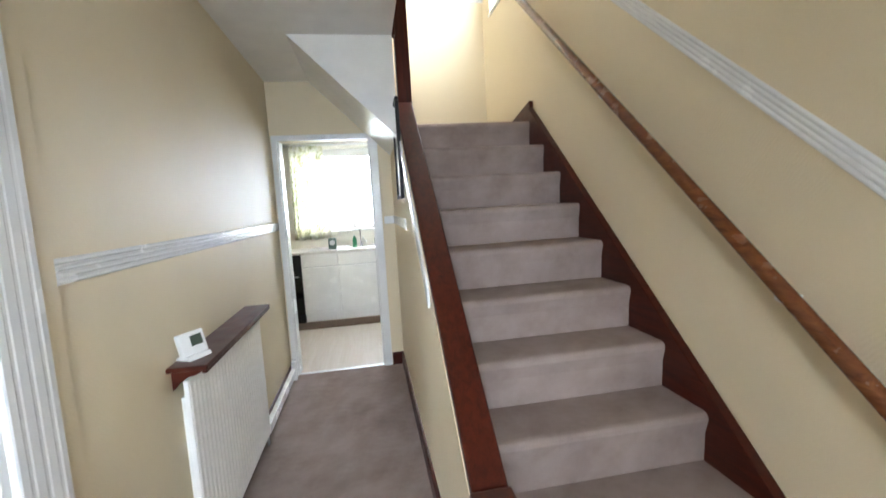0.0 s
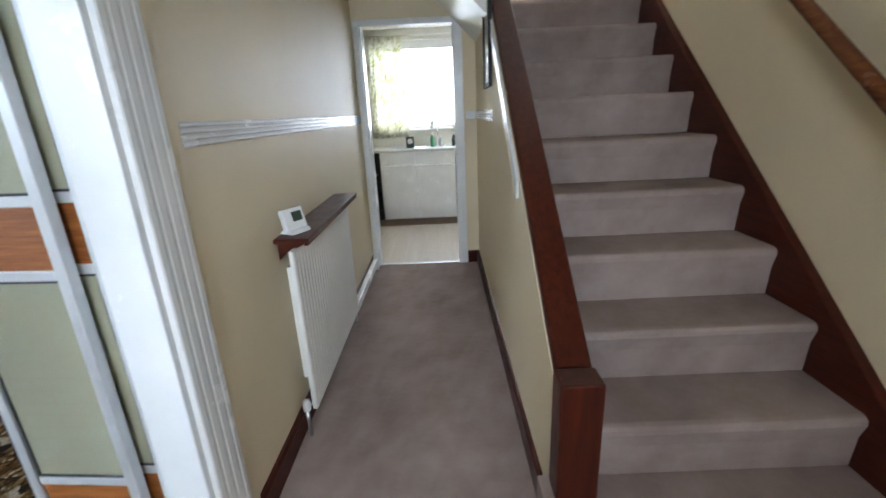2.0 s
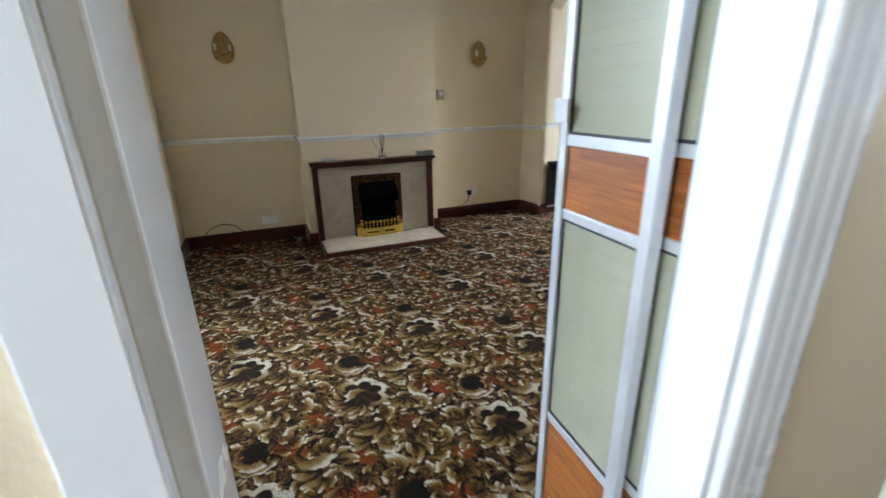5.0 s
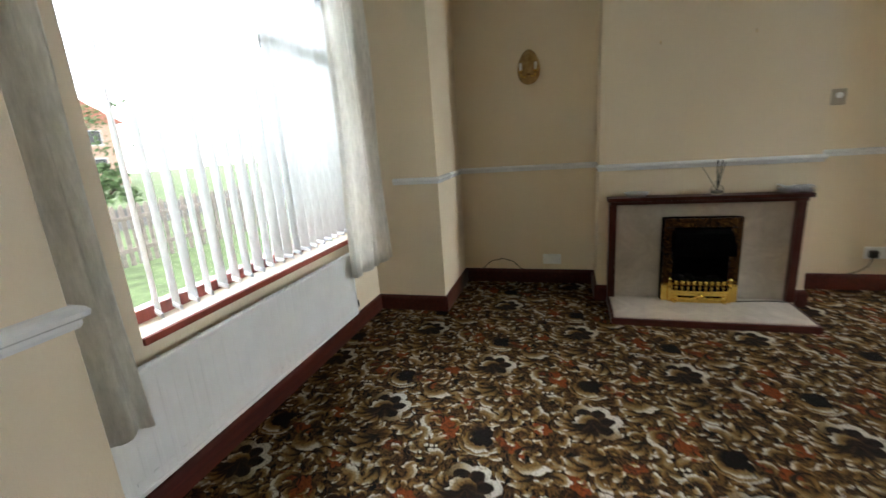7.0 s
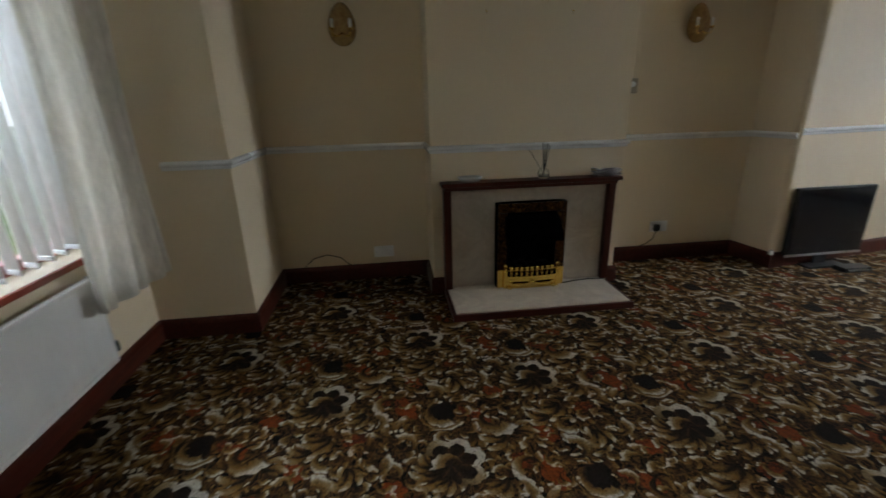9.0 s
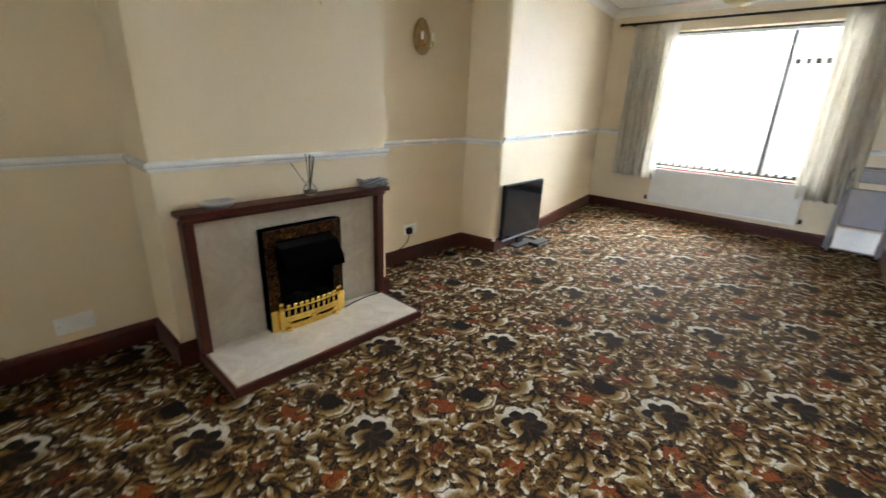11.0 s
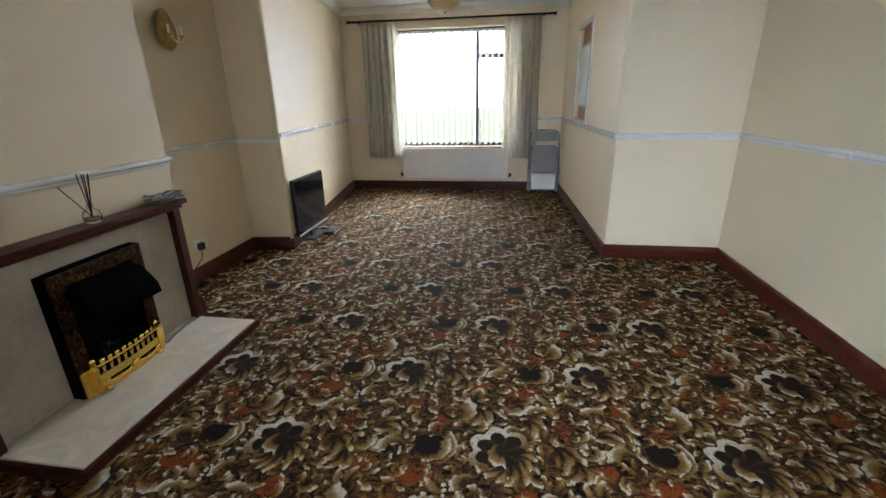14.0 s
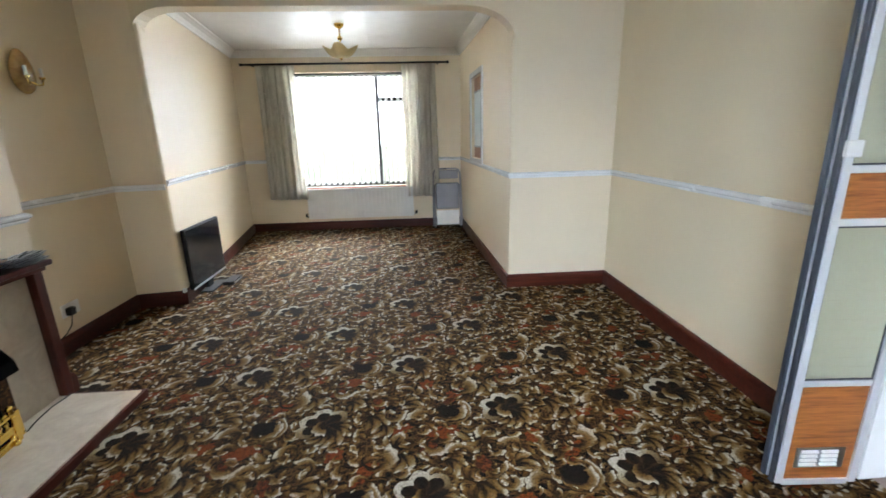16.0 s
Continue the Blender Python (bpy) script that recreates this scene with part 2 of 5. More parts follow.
    for cx, cy, deg, rx, ry, c in ((-0.33, -0.13, 15, 0.10, 0.05, ORANGE), (0.07, -0.21, 60, 0.06, 0.045, ORANGE),
                                   (-0.22, 0.17, 20, 0.065, 0.04, ORANGE), (0.25, 0.13, 100, 0.06, 0.04, RUST), (0.36, -0.08, 30, 0.07, 0.04, ORANGE),
                                   (0.18, -0.36, 40, 0.06, 0.03, RUST), (-0.40, -0.22, 0, 0.05, 0.05, RUST)):
        blob(cx, cy, deg, rx * 0.85, ry * 0.85, n.mix(step(Val(n, fill2.outputs[0]), 0.42, 0.6), c, srgb(140, 70, 28)))
    comma(*cells(10.0, (0.0, 0.0, 0)), 0.027, 0.012, 2.5)
    comma(*cells(14.0, (0.71, 0.37, 0)), 0.017, 0.008, 2.4)
    dark(-0.28, 0.02, 0.085, 0.07)
    for cx, cy, deg, s in ((0.20, 0.04, -40, 0.12), (0.27, -0.03, -75, 0.09), (-0.16, -0.17, 200, 0.11),
                           (-0.10, 0.24, -60, 0.10), (0.34, -0.20, 120, 0.09), (0.02, -0.33, 250, 0.10),
                           (-0.34, -0.30, -30, 0.09), (0.38, 0.10, 30, 0.09)):
        leaf(cx, cy, deg, s)
    scroll(-0.27, 0.02, -100, 0.062, 0.018)
    scroll(-0.27, 0.02, -80, 0.090, 0.010)
    scroll(0.16, 0.20, 30, 0.050, 0.016)
    scroll(-0.05, -0.26, 10, 0.042, 0.015)
    scroll(0.33, 0.03, 240, 0.040, 0.015)
    scroll(-0.42, -0.01, 60, 0.045, 0.020)
    scroll(-0.13, -0.16, 80, 0.040, 0.016)
    scroll(0.25, -0.25, -70, 0.060, 0.026)
    scroll(0.07, 0.27, 190, 0.045, 0.018)
    scroll(0.12, -0.30, 130, 0.035, 0.014)
    # the large flower
    x, y = local(0, 0, 125)
    r, a = polar(x, y)
    rim = 0.108 + n.math("ABSOLUTE", n.math("SINE", a * 3.5)) * 0.026
    lay(step(rim - r, 0.0, 0.006) * step(2.75 - n.math("ABSOLUTE", a), 0, 0.2),
        n.ramp(step(2.2 - n.math("ABSOLUTE", a), 0.0, 1.6), [(0.0, srgb(96, 72, 42)), (0.6, srgb(180, 160, 120)), (1.0, CREAM)]))
    rim2 = 0.078 + n.math("ABSOLUTE", n.math("SINE", a * 3.5)) * 0.028
    petal = n.ramp(n.math("ABSOLUTE", n.math("SINE", a * 3.5)), [(0.0, srgb(78, 56, 34)), (0.4, srgb(54, 40, 27)), (1.0, srgb(40, 30, 22))])
    lay(step(rim2 - r, 0.0, 0.008), petal)
    scroll(0.008, -0.010, 150, 0.042, 0.020)
    leaf(0.03, -0.045, -65, 0.10)
    leaf(0.05, -0.02, -15, 0.075)
    leaf(0.0, -0.06, -110, 0.075)
    for k in range(3):
        blob(-0.30 + 0.028 * k, -0.215 + 0.016 * (k % 2), 0, 0.010, 0.010, CREAM)
        blob(-0.205, -0.16 - 0.022 * k, 0, 0.009, 0.009, CREAM)
    vein = n.noise(co, 48, 3, 0.6, 2.5)
    color[0] = n.mix(0.8, color[0], n.ramp(vein.outputs[0], [(0.36, (0.30, 0.26, 0.22)), (0.50, (0.85, 0.82, 0.78)), (0.62, (1, 1, 1))]), "MULTIPLY")
    pile = n.noise(co, 330, 2, 0.8)
    col = n.mix(0.55, color[0], n.ramp(pile.outputs[0], [(0.3, (0.35, 0.35, 0.35)), (0.7, (1, 1, 1))]), "MULTIPLY")
    n.bump(pile.outputs[0], 0.7, 0.004)
    return n.set(Base_Color=n.mix(1.0, col, (0.545, 0.505, 0.455, 1), "MULTIPLY"), Roughness=0.9, Specular_IOR_Level=0.06)


M_FLORAL = floral_carpet()


def marble(name, a, b):
    n = Nodes(name)
    v = n.coords()
    big = n.noise(v, 5, 6, 0.6, 1.5)
    fine = n.noise(v, 40, 3)
    f = Val(n, big.outputs[0]) * 0.8 + Val(n, fine.outputs[0]) * 0.2
    return n.set(Base_Color=n.ramp(f, [(0.3, a), (0.7, b)]), Roughness=0.35)


M_MARBLE = marble("beige_marble", srgb(172, 160, 144), srgb(206, 196, 180))


def glass(name, tint=(1, 1, 1, 1), rough=0.0):
    n = Nodes(name)
    n.set(Base_Color=tint, Roughness=rough, Transmission_Weight=1.0, IOR=1.1)
    return n.mat


M_GLASS = glass("window_glass")


def fabric(name, a, b, through_=0.35):
    n = Nodes(name)
    v = n.coords((1, 1, 0.25))
    f = n.noise(v, 60, 4, 0.7)
    g = n.noise(n.coords(), 500, 1)
    n.bump(g.outputs[0], 0.3, 0.001)
    col = n.ramp(f.outputs[0], [(0.3, a), (0.7, b)])
    n.set(Base_Color=col, Roughness=0.9)
    t = n.add("ShaderNodeBsdfTranslucent")
    n.link(col, t.inputs[0])
    m = n.add("ShaderNodeMixShader")
    m.inputs[0].default_value = through_
    n.link(n.bsdf.outputs[0], m.inputs[1])
    n.link(t.outputs[0], m.inputs[2])
    n.link(m.outputs[0], n.out.inputs[0])
    return n.mat


M_CURTAIN = fabric("curtain_linen", srgb(208, 203, 190), srgb(234, 229, 218), 0.42)
M_BLIND = fabric("blind_slat", srgb(222, 220, 216), srgb(240, 239, 236), 0.6)


# ---- geometry helpers ----
def tidy(bm):
    bmesh.ops.recalc_face_normals(bm, faces=bm.faces[:])
    return bm


def mesh_of(name, bm, material, smooth=False):
    me = bpy.data.meshes.new(name)
    bm.to_mesh(me)
    bm.free()
    for p in me.polygons:
        p.use_smooth = smooth
    if material:
        me.materials.append(material)
    return me


def part(name, bm, material, parent, label="", smooth=False):
    ob = new(name, mesh_of(name, bm, material, smooth))
    ob.parent = parent
    return tagged(ob, label)


def thing(name, label, category, at=(0, 0, 0), group="", kind=""):
    ob = new(name)
    ob.empty_display_size = 0.1
    ob.location = at
    return tagged(ob, label, category, group, kind)


def structure(name, bm, material, label="", category="", smooth=False):
    return tagged(new(name, mesh_of(name, bm, material, smooth)), label, category, kind="structure")


def single(name, bm, material, label, category, group="", smooth=False):
    return tagged(new(name, mesh_of(name, bm, material, smooth)), label, category, group)


def box(x0, x1, y0, y1, z0, z1, bevel=0.0, bm=None, seg=2):
    """A box between bounds, its edges rounded by bevel; joined onto bm where one is given."""
    one = bmesh.new()
    bmesh.ops.create_cube(one, size=1.0)
    for v in one.verts:
        v.co = Vector(((x0 + x1) / 2 + v.co.x * (x1 - x0), (y0 + y1) / 2 + v.co.y * (y1 - y0), (z0 + z1) / 2 + v.co.z * (z1 - z0)))
    if bevel:
        bmesh.ops.bevel(one, geom=one.edges[:], offset=bevel, segments=seg, affect="EDGES", profile=0.5)
    tidy(one)
    return join(bm, one)


def join(bm, one):
    if bm is None:
        return one
    me = bpy.data.meshes.new("temp")
    one.to_mesh(me)
    one.free()
    bm.from_mesh(me)
    bpy.data.meshes.remove(me)
    return bm


def prism(points, axis, a, b, bevel=0.0, bm=None):
    """A polygon (u, v) drawn out from a to b along an axis: x takes (y, z), y takes (x, z), z takes (x, y)."""
    one = bmesh.new()

    def put(u, v, w):
        return {"x": (w, u, v), "y": (u, w, v), "z": (u, v, w)}[axis]

    lo = [one.verts.new(put(u, v, a)) for u, v in points]
    hi = [one.verts.new(put(u, v, b)) for u, v in points]
    one.faces.new(lo)
    one.faces.new(hi)
    k = len(points)
    for i in range(k):
        one.faces.new((lo[i], lo[(i + 1) % k], hi[(i + 1) % k], hi[i]))
    tidy(one)
    if bevel:
        bmesh.ops.bevel(one, geom=one.edges[:], offset=bevel, segments=2, affect="EDGES", profile=0.5)
    return join(bm, one)


def holed(axis, a, b, u0, u1, z0, z1, holes):
    """A wall between a and b across axis (x or y), from u0 to u1 and z0 to z1, with rectangular openings (u0, u1, z0, z1)."""
    us = sorted({u0, u1, *(h[0] for h in holes), *(h[1] for h in holes)})
    zs = sorted({z0, z1, *(h[2] for h in holes), *(h[3] for h in holes)})
    faces = {}
    for i in range(len(us) - 1):
        for j in range(len(zs) - 1):
            cu, cz = (us[i] + us[i + 1]) / 2, (zs[j] + zs[j + 1]) / 2
            if any(h[0] < cu < h[1] and h[2] < cz < h[3] for h in holes):
                continue
            c = [((w, u, z) if axis == "x" else (u, w, z)) for w in (a, b) for u in us[i:i + 2] for z in zs[j:j + 2]]
            for q in ((0, 1, 3, 2), (4, 5, 7, 6), (0, 1, 5, 4), (2, 3, 7, 6), (0, 2, 6, 4), (1, 3, 7, 5)):
                key = frozenset(c[k] for k in q)
                if key in faces:
                    del faces[key]
                else:
                    faces[key] = [c[k] for k in q]
    bm = bmesh.new()
    made = {}
    for f in faces.values():
        bm.faces.new([made.setdefault(p, None) or made.update({p: bm.verts.new(p)}) or made[p] for p in f])
    return tidy(bm)


def lathe(profile, at=(0, 0, 0), turns=24, bm=None):
    """A surface of revolution about z from (radius, height) pairs."""
    one = bmesh.new()
    rings = []
    for r, z in profile:
        if r < 1e-5:
            rings.append([one.verts.new((at[0], at[1], at[2] + z))])
        else:
            rings.append([one.verts.new((at[0] + r * math.cos(2 * math.pi * k / turns), at[1] + r * math.sin(2 * math.pi * k / turns), at[2] + z)) for k in range(turns)])
    for p, q in zip(rings, rings[1:]):
        for k in range(turns):
            a, b = p[k % len(p)], p[(k + 1) % len(p)]
            c, d = q[(k + 1) % len(q)], q[k % len(q)]
            vs = []
            for v in (a, b, c, d):
                if v not in vs:
                    vs.append(v)
            if len(vs) > 2:
                one.faces.new(vs)
    tidy(one)
    return join(bm, one)


def tube(points, radius, sides=10, bm=None):
    """A round rod through points."""
    one = bmesh.new()
    pts = [Vector(p) for p in points]
    rings = []
    for i, p in enumerate(pts):
        d = (pts[min(i + 1, len(pts) - 1)] - pts[max(i - 1, 0)]).normalized()
        q = d.to_track_quat("Z", "Y")
        rings.append([one.verts.new(p + q @ Vector((radius * math.cos(2 * math.pi * k / sides), radius * math.sin(2 * math.pi * k / sides), 0))) for k in range(sides)])
    for a, b in zip(rings, rings[1:]):
        for k in range(sides):
            one.faces.new((a[k], a[(k + 1) % sides], b[(k + 1) % sides], b[k]))
    one.faces.new(rings[0])
    one.faces.new(rings[-1])
    tidy(one)
    return join(bm, one)


def sweep(profile, path, bm=None):
    """Draw a profile of (out, up) along a level path of (x, y, z); out is to the right of travel. Corners are mitred."""
    one = bmesh.new()
    pts = [Vector(p) for p in path]
    rings = []
    for i, p in enumerate(pts):
        d0 = (pts[i] - pts[i - 1]) if i else (pts[1] - pts[0])
        d1 = (pts[i + 1] - pts[i]) if i < len(pts) - 1 else d0
        d0, d1 = Vector((d0.x, d0.y, 0)).normalized(), Vector((d1.x, d1.y, 0)).normalized()
        n0, n1 = Vector((d0.y, -d0.x, 0)), Vector((d1.y, -d1.x, 0))
        m = (n0 + n1).normalized()
        m = m / max(0.3, m.dot(n0))
        rings.append([one.verts.new(p + m * o + Vector((0, 0, u))) for o, u in profile])
    k = len(profile)
    for a, b in zip(rings, rings[1:]):
        for i in range(k):
            one.faces.new((a[i], a[(i + 1) % k], b[(i + 1) % k], b[i]))
    one.faces.new(rings[0])
    one.faces.new(rings[-1])
    tidy(one)
    return join(bm, one)


# ---- the plan ----
CEIL = 2.42            # lounge ceiling
HCEIL = 2.46           # hall ceiling
TOP = 5.0              # top of the stair well
RISE, GO = 0.195, 0.2325
STAIR_Y = 0.8625       # nosing of the bottom step
FRONT, BAY, REAR = -0.46, -0.98, 5.96
NIB = (-3.32, -0.45)   # corner of the nib beside the bay

# ---- floors and ceilings ----
structure("floor_lounge", prism([(-4.3, -1.2), (-0.055, -1.2), (-0.055, 3.3), (-0.9, 3.3), (-0.9, 6.1), (-4.3, 6.1)], "z", -0.1, 0.0),
          M_FLORAL, "patterned brown, cream and orange floral carpet", "carpet")
structure("floor_hall", prism([(-0.055, -1.2), (2.1, -1.2), (2.1, 3.77), (-0.055, 3.77)], "z", -0.1, 0.0), M_CARPET, "plain mauve-brown fitted hall carpet", "carpet")
structure("ceiling_lounge", box(-4.3, -0.05, -1.2, 6.1, CEIL, CEIL + 0.12), M_CEIL, "white painted ceiling", "ceiling")
structure("ceiling_hall", box(-0.0, 0.97, -1.2, 3.9, HCEIL, HCEIL + 0.14), M_CEIL, "white painted hall ceiling", "ceiling")
structure("ceiling_stairwell", box(0.0, 2.1, -1.2, 4.4, TOP, TOP + 0.1), M_CEIL, "white ceiling over the stairs", "ceiling")

# ---- lounge walls ----
structure("wall_west", box(-4.25, -4.03, -1.1, 3.2, 0, CEIL), M_WALL, "cream papered party wall", "wall")
structure("wall_chimney_breast", box(-4.03, -3.66, 0.62, 1.90, 0, CEIL, 0.004), M_WALL, "cream papered chimney breast", "wall")
structure("wall_west_rear", prism([(-4.25, 3.12), (-4.03, 3.12), (-3.735, 3.162), (-3.712, 3.168), (-3.694, 3.181), (-3.685, 3.200), (-3.686, 3.222), (-4.10, REAR), (-4.25, REAR)], "z", 0, CEIL), M_WALL,
          "cream papered wall beside the rear window", "wall")
WIN_F = (-3.10, -1.47, 0.64, 2.16)
WIN_R = (-3.36, -1.70, 0.61, 2.15)
structure("wall_bay", holed("y", BAY - 0.25, BAY, -3.85, -0.75, 0, CEIL, [WIN_F]), M_WALL, "cream wall round the front bay window", "wall")
structure("wall_front_left", prism([(-4.25, BAY - 0.2), (NIB[0], BAY - 0.2), NIB, (-4.02, FRONT), (-4.25, FRONT)], "z", 0, CEIL), M_WALL, "cream papered nib beside the bay", "wall")
structure("wall_front_right", box(-0.98, -0.11, BAY - 0.2, -0.45, 0, CEIL, 0.004), M_WALL, "cream papered nib beside the bay", "wall")
structure("wall_rear", holed("y", REAR, REAR + 0.25, -4.3, -0.9, 0, CEIL, [WIN_R]), M_WALL, "cream papered rear wall with window", "wall")
DOOR = (0.20, 0.965, 0.0, 2.02)
structure("wall_hall_lounge", holed("x", -0.11, 0.0, -1.2, 3.77, 0, HCEIL, [DOOR]), M_HALL, "cream papered wall between hall and lounge", "wall")
structure("wall_nib", box(-0.97, -0.11, 3.21, 3.33, 0, CEIL, 0.004), M_WALL, "cream papered nib wall", "wall")
HATCH = (4.40, 5.04, 1.02, 1.93)
east = holed("x", -0.97, -0.87, 3.33, REAR, 0, CEIL, [HATCH])
for v in east.verts:
    v.co.x -= 0.10 * (v.co.y - 3.33) / (REAR - 3.33)
structure("wall_east_rear", east, M_WALL, "cream papered wall with a serving hatch", "wall")
# the beam across the room, with curved corners
arch = [(-3.70, CEIL), (-3.70, 2.08)]
for k in range(7):
    a = math.pi / 2 * k / 6
    arch.append((-3.70 + 0.26 * (1 - math.cos(a)), 2.08 + 0.14 * math.sin(a)))
for k in range(7):
    a = math.pi / 2 * (6 - k) / 6
    arch.append((-0.96 - 0.38 * (1 - math.cos(a)), 2.0 + 0.22 * math.sin(a)))
arch.append((-0.96, CEIL))
structure("wall_arch", prism(arch, "y", 3.17, 3.32), M_WALL, "cream beam with rounded corners across the room", "wall")

# ---- hall walls ----
KD = (0.055, 0.80, 0.0, 1.985)
structure("wall_kitchen", holed("y", 3.77, 3.89, -0.11, 0.97, 0, HCEIL, [KD]), M_HALL, "cream papered wall with the kitchen doorway", "wall")
HD = (0.05, 0.95, 0.9, 2.1)
structure("wall_hall_front", holed("y", -1.2, -1.0, -0.11, 2.1, 0, TOP, [HD]), M_HALL, "plain cream front wall of the hall", "wall")
SW = (2.95, 3.93, 3.05, 4.3)
structure("wall_stairs", holed("x", 1.955, 2.1, -1.0, 4.2, 0, TOP, [SW]), M_HALL, "cream papered wall beside the stairs", "wall")
structure("wall_stairs_end", box(0.97, 2.1, 4.15, 4.3, 0, TOP), M_HALL, "cream papered wall at the turn of the stairs", "wall")
structure("wall_upper_left", box(0.85, 0.965, -1.0, 2.8, HCEIL + 0.03, TOP), M_HALL, "cream papered wall above the hall", "wall")
structure("wall_upper_rear", box(-0.11, 0.97, 3.89, 4.1, HCEIL, TOP), M_HALL, "plain upper wall", "wall")
structure("wall_upper_end", box(-0.2, -0.11, 2.7, 4.0, HCEIL, TOP), M_HALL, "plain upper wall", "wall")

# ---- stairs ----
stairs = thing("staircase", "carpeted staircase with dark stained strings rising beside the hall", "staircase", kind="structure")
for k in range(10):
    y, z = STAIR_Y + GO * k, RISE * (k + 1)
    x0 = 1.085 if k else 0.93
    deep = GO + 0.03 if k < 9 else 1.24
    prof = [(y + 0.022, z - RISE + 0.002), (y + 0.016, z - 0.08), (y + 0.006, z - 0.045), (y + 0.001, z - 0.028), (y + 0.003, z - 0.013), (y + 0.011, z - 0.004), (y + 0.026, z)]
    prof += [(y + deep, z), (y + deep, z - RISE + 0.002)]
    part("step", prism(prof, "x", x0, 1.915), M_CARPET, stairs, smooth=False)


def slope(y):
    return RISE + (y - STAIR_Y) * RISE / GO


def string_board(name, x0, x1, below, above, y0, y1, mat, parent, bevel=0.004):
    bm = prism([(y0, slope(y0) - below), (y1, slope(y1) - below), (y1, slope(y1) + above), (y0, slope(y0) + above)], "x", x0, x1, bevel)
    return part(name, bm, mat, parent)


string_board("wall_string", 1.915, 1.955, 0.26, 0.075, 0.70, 2.98, M_MAHOGY, stairs)
part("landing_string", prism([(2.98, 1.95), (3.5, 1.95), (3.5, 1.99), (2.98, 2.09)], "x", 1.925, 1.955), M_MAHOGY, stairs)
string_board("outer_string", 1.051, 1.085, 0.30, 0.13, 1.112, 2.95, M_MAHOGY, stairs)
string_board("capping", 0.972, 1.083, -0.132, 0.175, 1.112, 2.90, M_MAHOGY, stairs, 0.008)
structure("wall_under_stairs", prism([(1.112, 0), (3.77, 0), (3.77, 1.95), (2.95, slope(2.95) + 0.128), (1.112, slope(1.112) + 0.128)], "x", 0.97, 1.05), M_HALL,
          "cream papered panel below the stair string", "wall")
string_board("white_edge", 0.960, 0.970, -0.035, 0.12, 1.75, 2.88, M_WHITE, stairs, 0.002)
part("newel_post", box(0.962, 1.085, 1.02, 1.11, 0.195, 0.60, 0.006), M_MAHOGZ, stairs)
part("newel_base", box(0.962, 1.085, 1.02, 1.11, 0.0, 0.195, 0.004), M_MAHOGZ, stairs)
part("upper_newel", box(0.995, 1.085, 2.90, 2.99, 1.75, 4.1, 0.006), M_MAHOGZ, stairs)
part("upper_string", box(0.84, 0.994, 2.80, 2.86, 2.461, 4.1, 0.004), M_MAHOGZ, stairs)
# underside of the upper flight, across the rear of the hall
structure("ceiling_flight_soffit", prism([(0.34, HCEIL), (0.97, 1.84), (0.97, HCEIL)], "y", 2.80, 3.77), M_CEIL, "white sloping underside of the upper flight", "ceiling")

# ---- trim ----
LOUNGE_A = [(-0.98, BAY), (NIB[0], BAY), NIB, (-4.03, FRONT), (-4.03, 0.62), (-3.66, 0.62), (-3.66, 0.695)]
LOUNGE_B = [(-3.66, 1.855), (-3.66, 1.90), (-4.03, 1.90), (-4.03, 3.12), (-3.68, 3.17), (-4.10, REAR), (-1.07, REAR), (-0.97, 3.21), (-0.11, 3.21), (-0.11, 1.07)]
LOUNGE_C = [(-0.11, 0.09), (-0.11, -0.45), (-0.98, -0.45), (-0.98, BAY)]
SKIRT = [(0, 0), (0.020, 0), (0.020, 0.085), (0.016, 0.102), (0.008, 0.112), (0, 0.114)]


def at_z(path, z):
    return [(x, y, z) for x, y in path]


for p in (LOUNGE_A, LOUNGE_B, LOUNGE_C):
    structure("baseboard_lounge", sweep(SKIRT, at_z(p, 0.0)), M_MAHOG, "dark mahogany-stained skirting board", "skirting")
HSKIRT = [(0, 0), (0.018, 0), (0.018, 0.09), (0.010, 0.105), (0, 0.108)]
for p in ([(0.0, 3.77), (0.0, 1.17)], [(0.97, 1.14), (0.97, 3.77), (0.87, 3.77)], [(0.0, 0.13), (0.0, -1.0)]):
    # travel so that the hall lies to the right
    path = at_z(p[::-1], 0.0)
    structure("baseboard_hall", sweep(HSKIRT, path), M_MAHOG, "dark mahogany-stained skirting board", "skirting")
DADO = [(0, 0), (0.006, 0), (0.010, 0.008), (0.010, 0.016), (0.020, 0.022), (0.022, 0.032), (0.016, 0.040), (0.008, 0.044), (0, 0.046)]
for p, z in (([(NIB[0], BAY + 0.2), NIB, (-4.03, FRONT), (-4.03, 0.62), (-3.66, 0.62), (-3.66, 1.90), (-4.03, 1.90), (-4.03, 3.12), (-3.68, 3.17)], 0.942),
             ([(-3.684, 3.20), (-4.10, REAR), (-3.55, REAR)], 0.968),
             ([(-1.62, REAR), (-1.07, REAR), (-0.97, 3.21), (-0.11, 3.21), (-0.11, 1.07)], 0.945),
             ([(-0.11, 0.09), (-0.11, -0.45), (-0.98, -0.45), (-0.98, -0.50)], 0.935)):
    structure("trim_dado_lounge", sweep(DADO, at_z(p, z)), M_WHITE, "white moulded dado rail", "dado rail")
COVE = [(0, 0), (0, -0.085), (0.012, -0.085), (0.018, -0.070), (0.040, -0.040), (0.070, -0.018), (0.085, -0.012), (0.085, 0)]
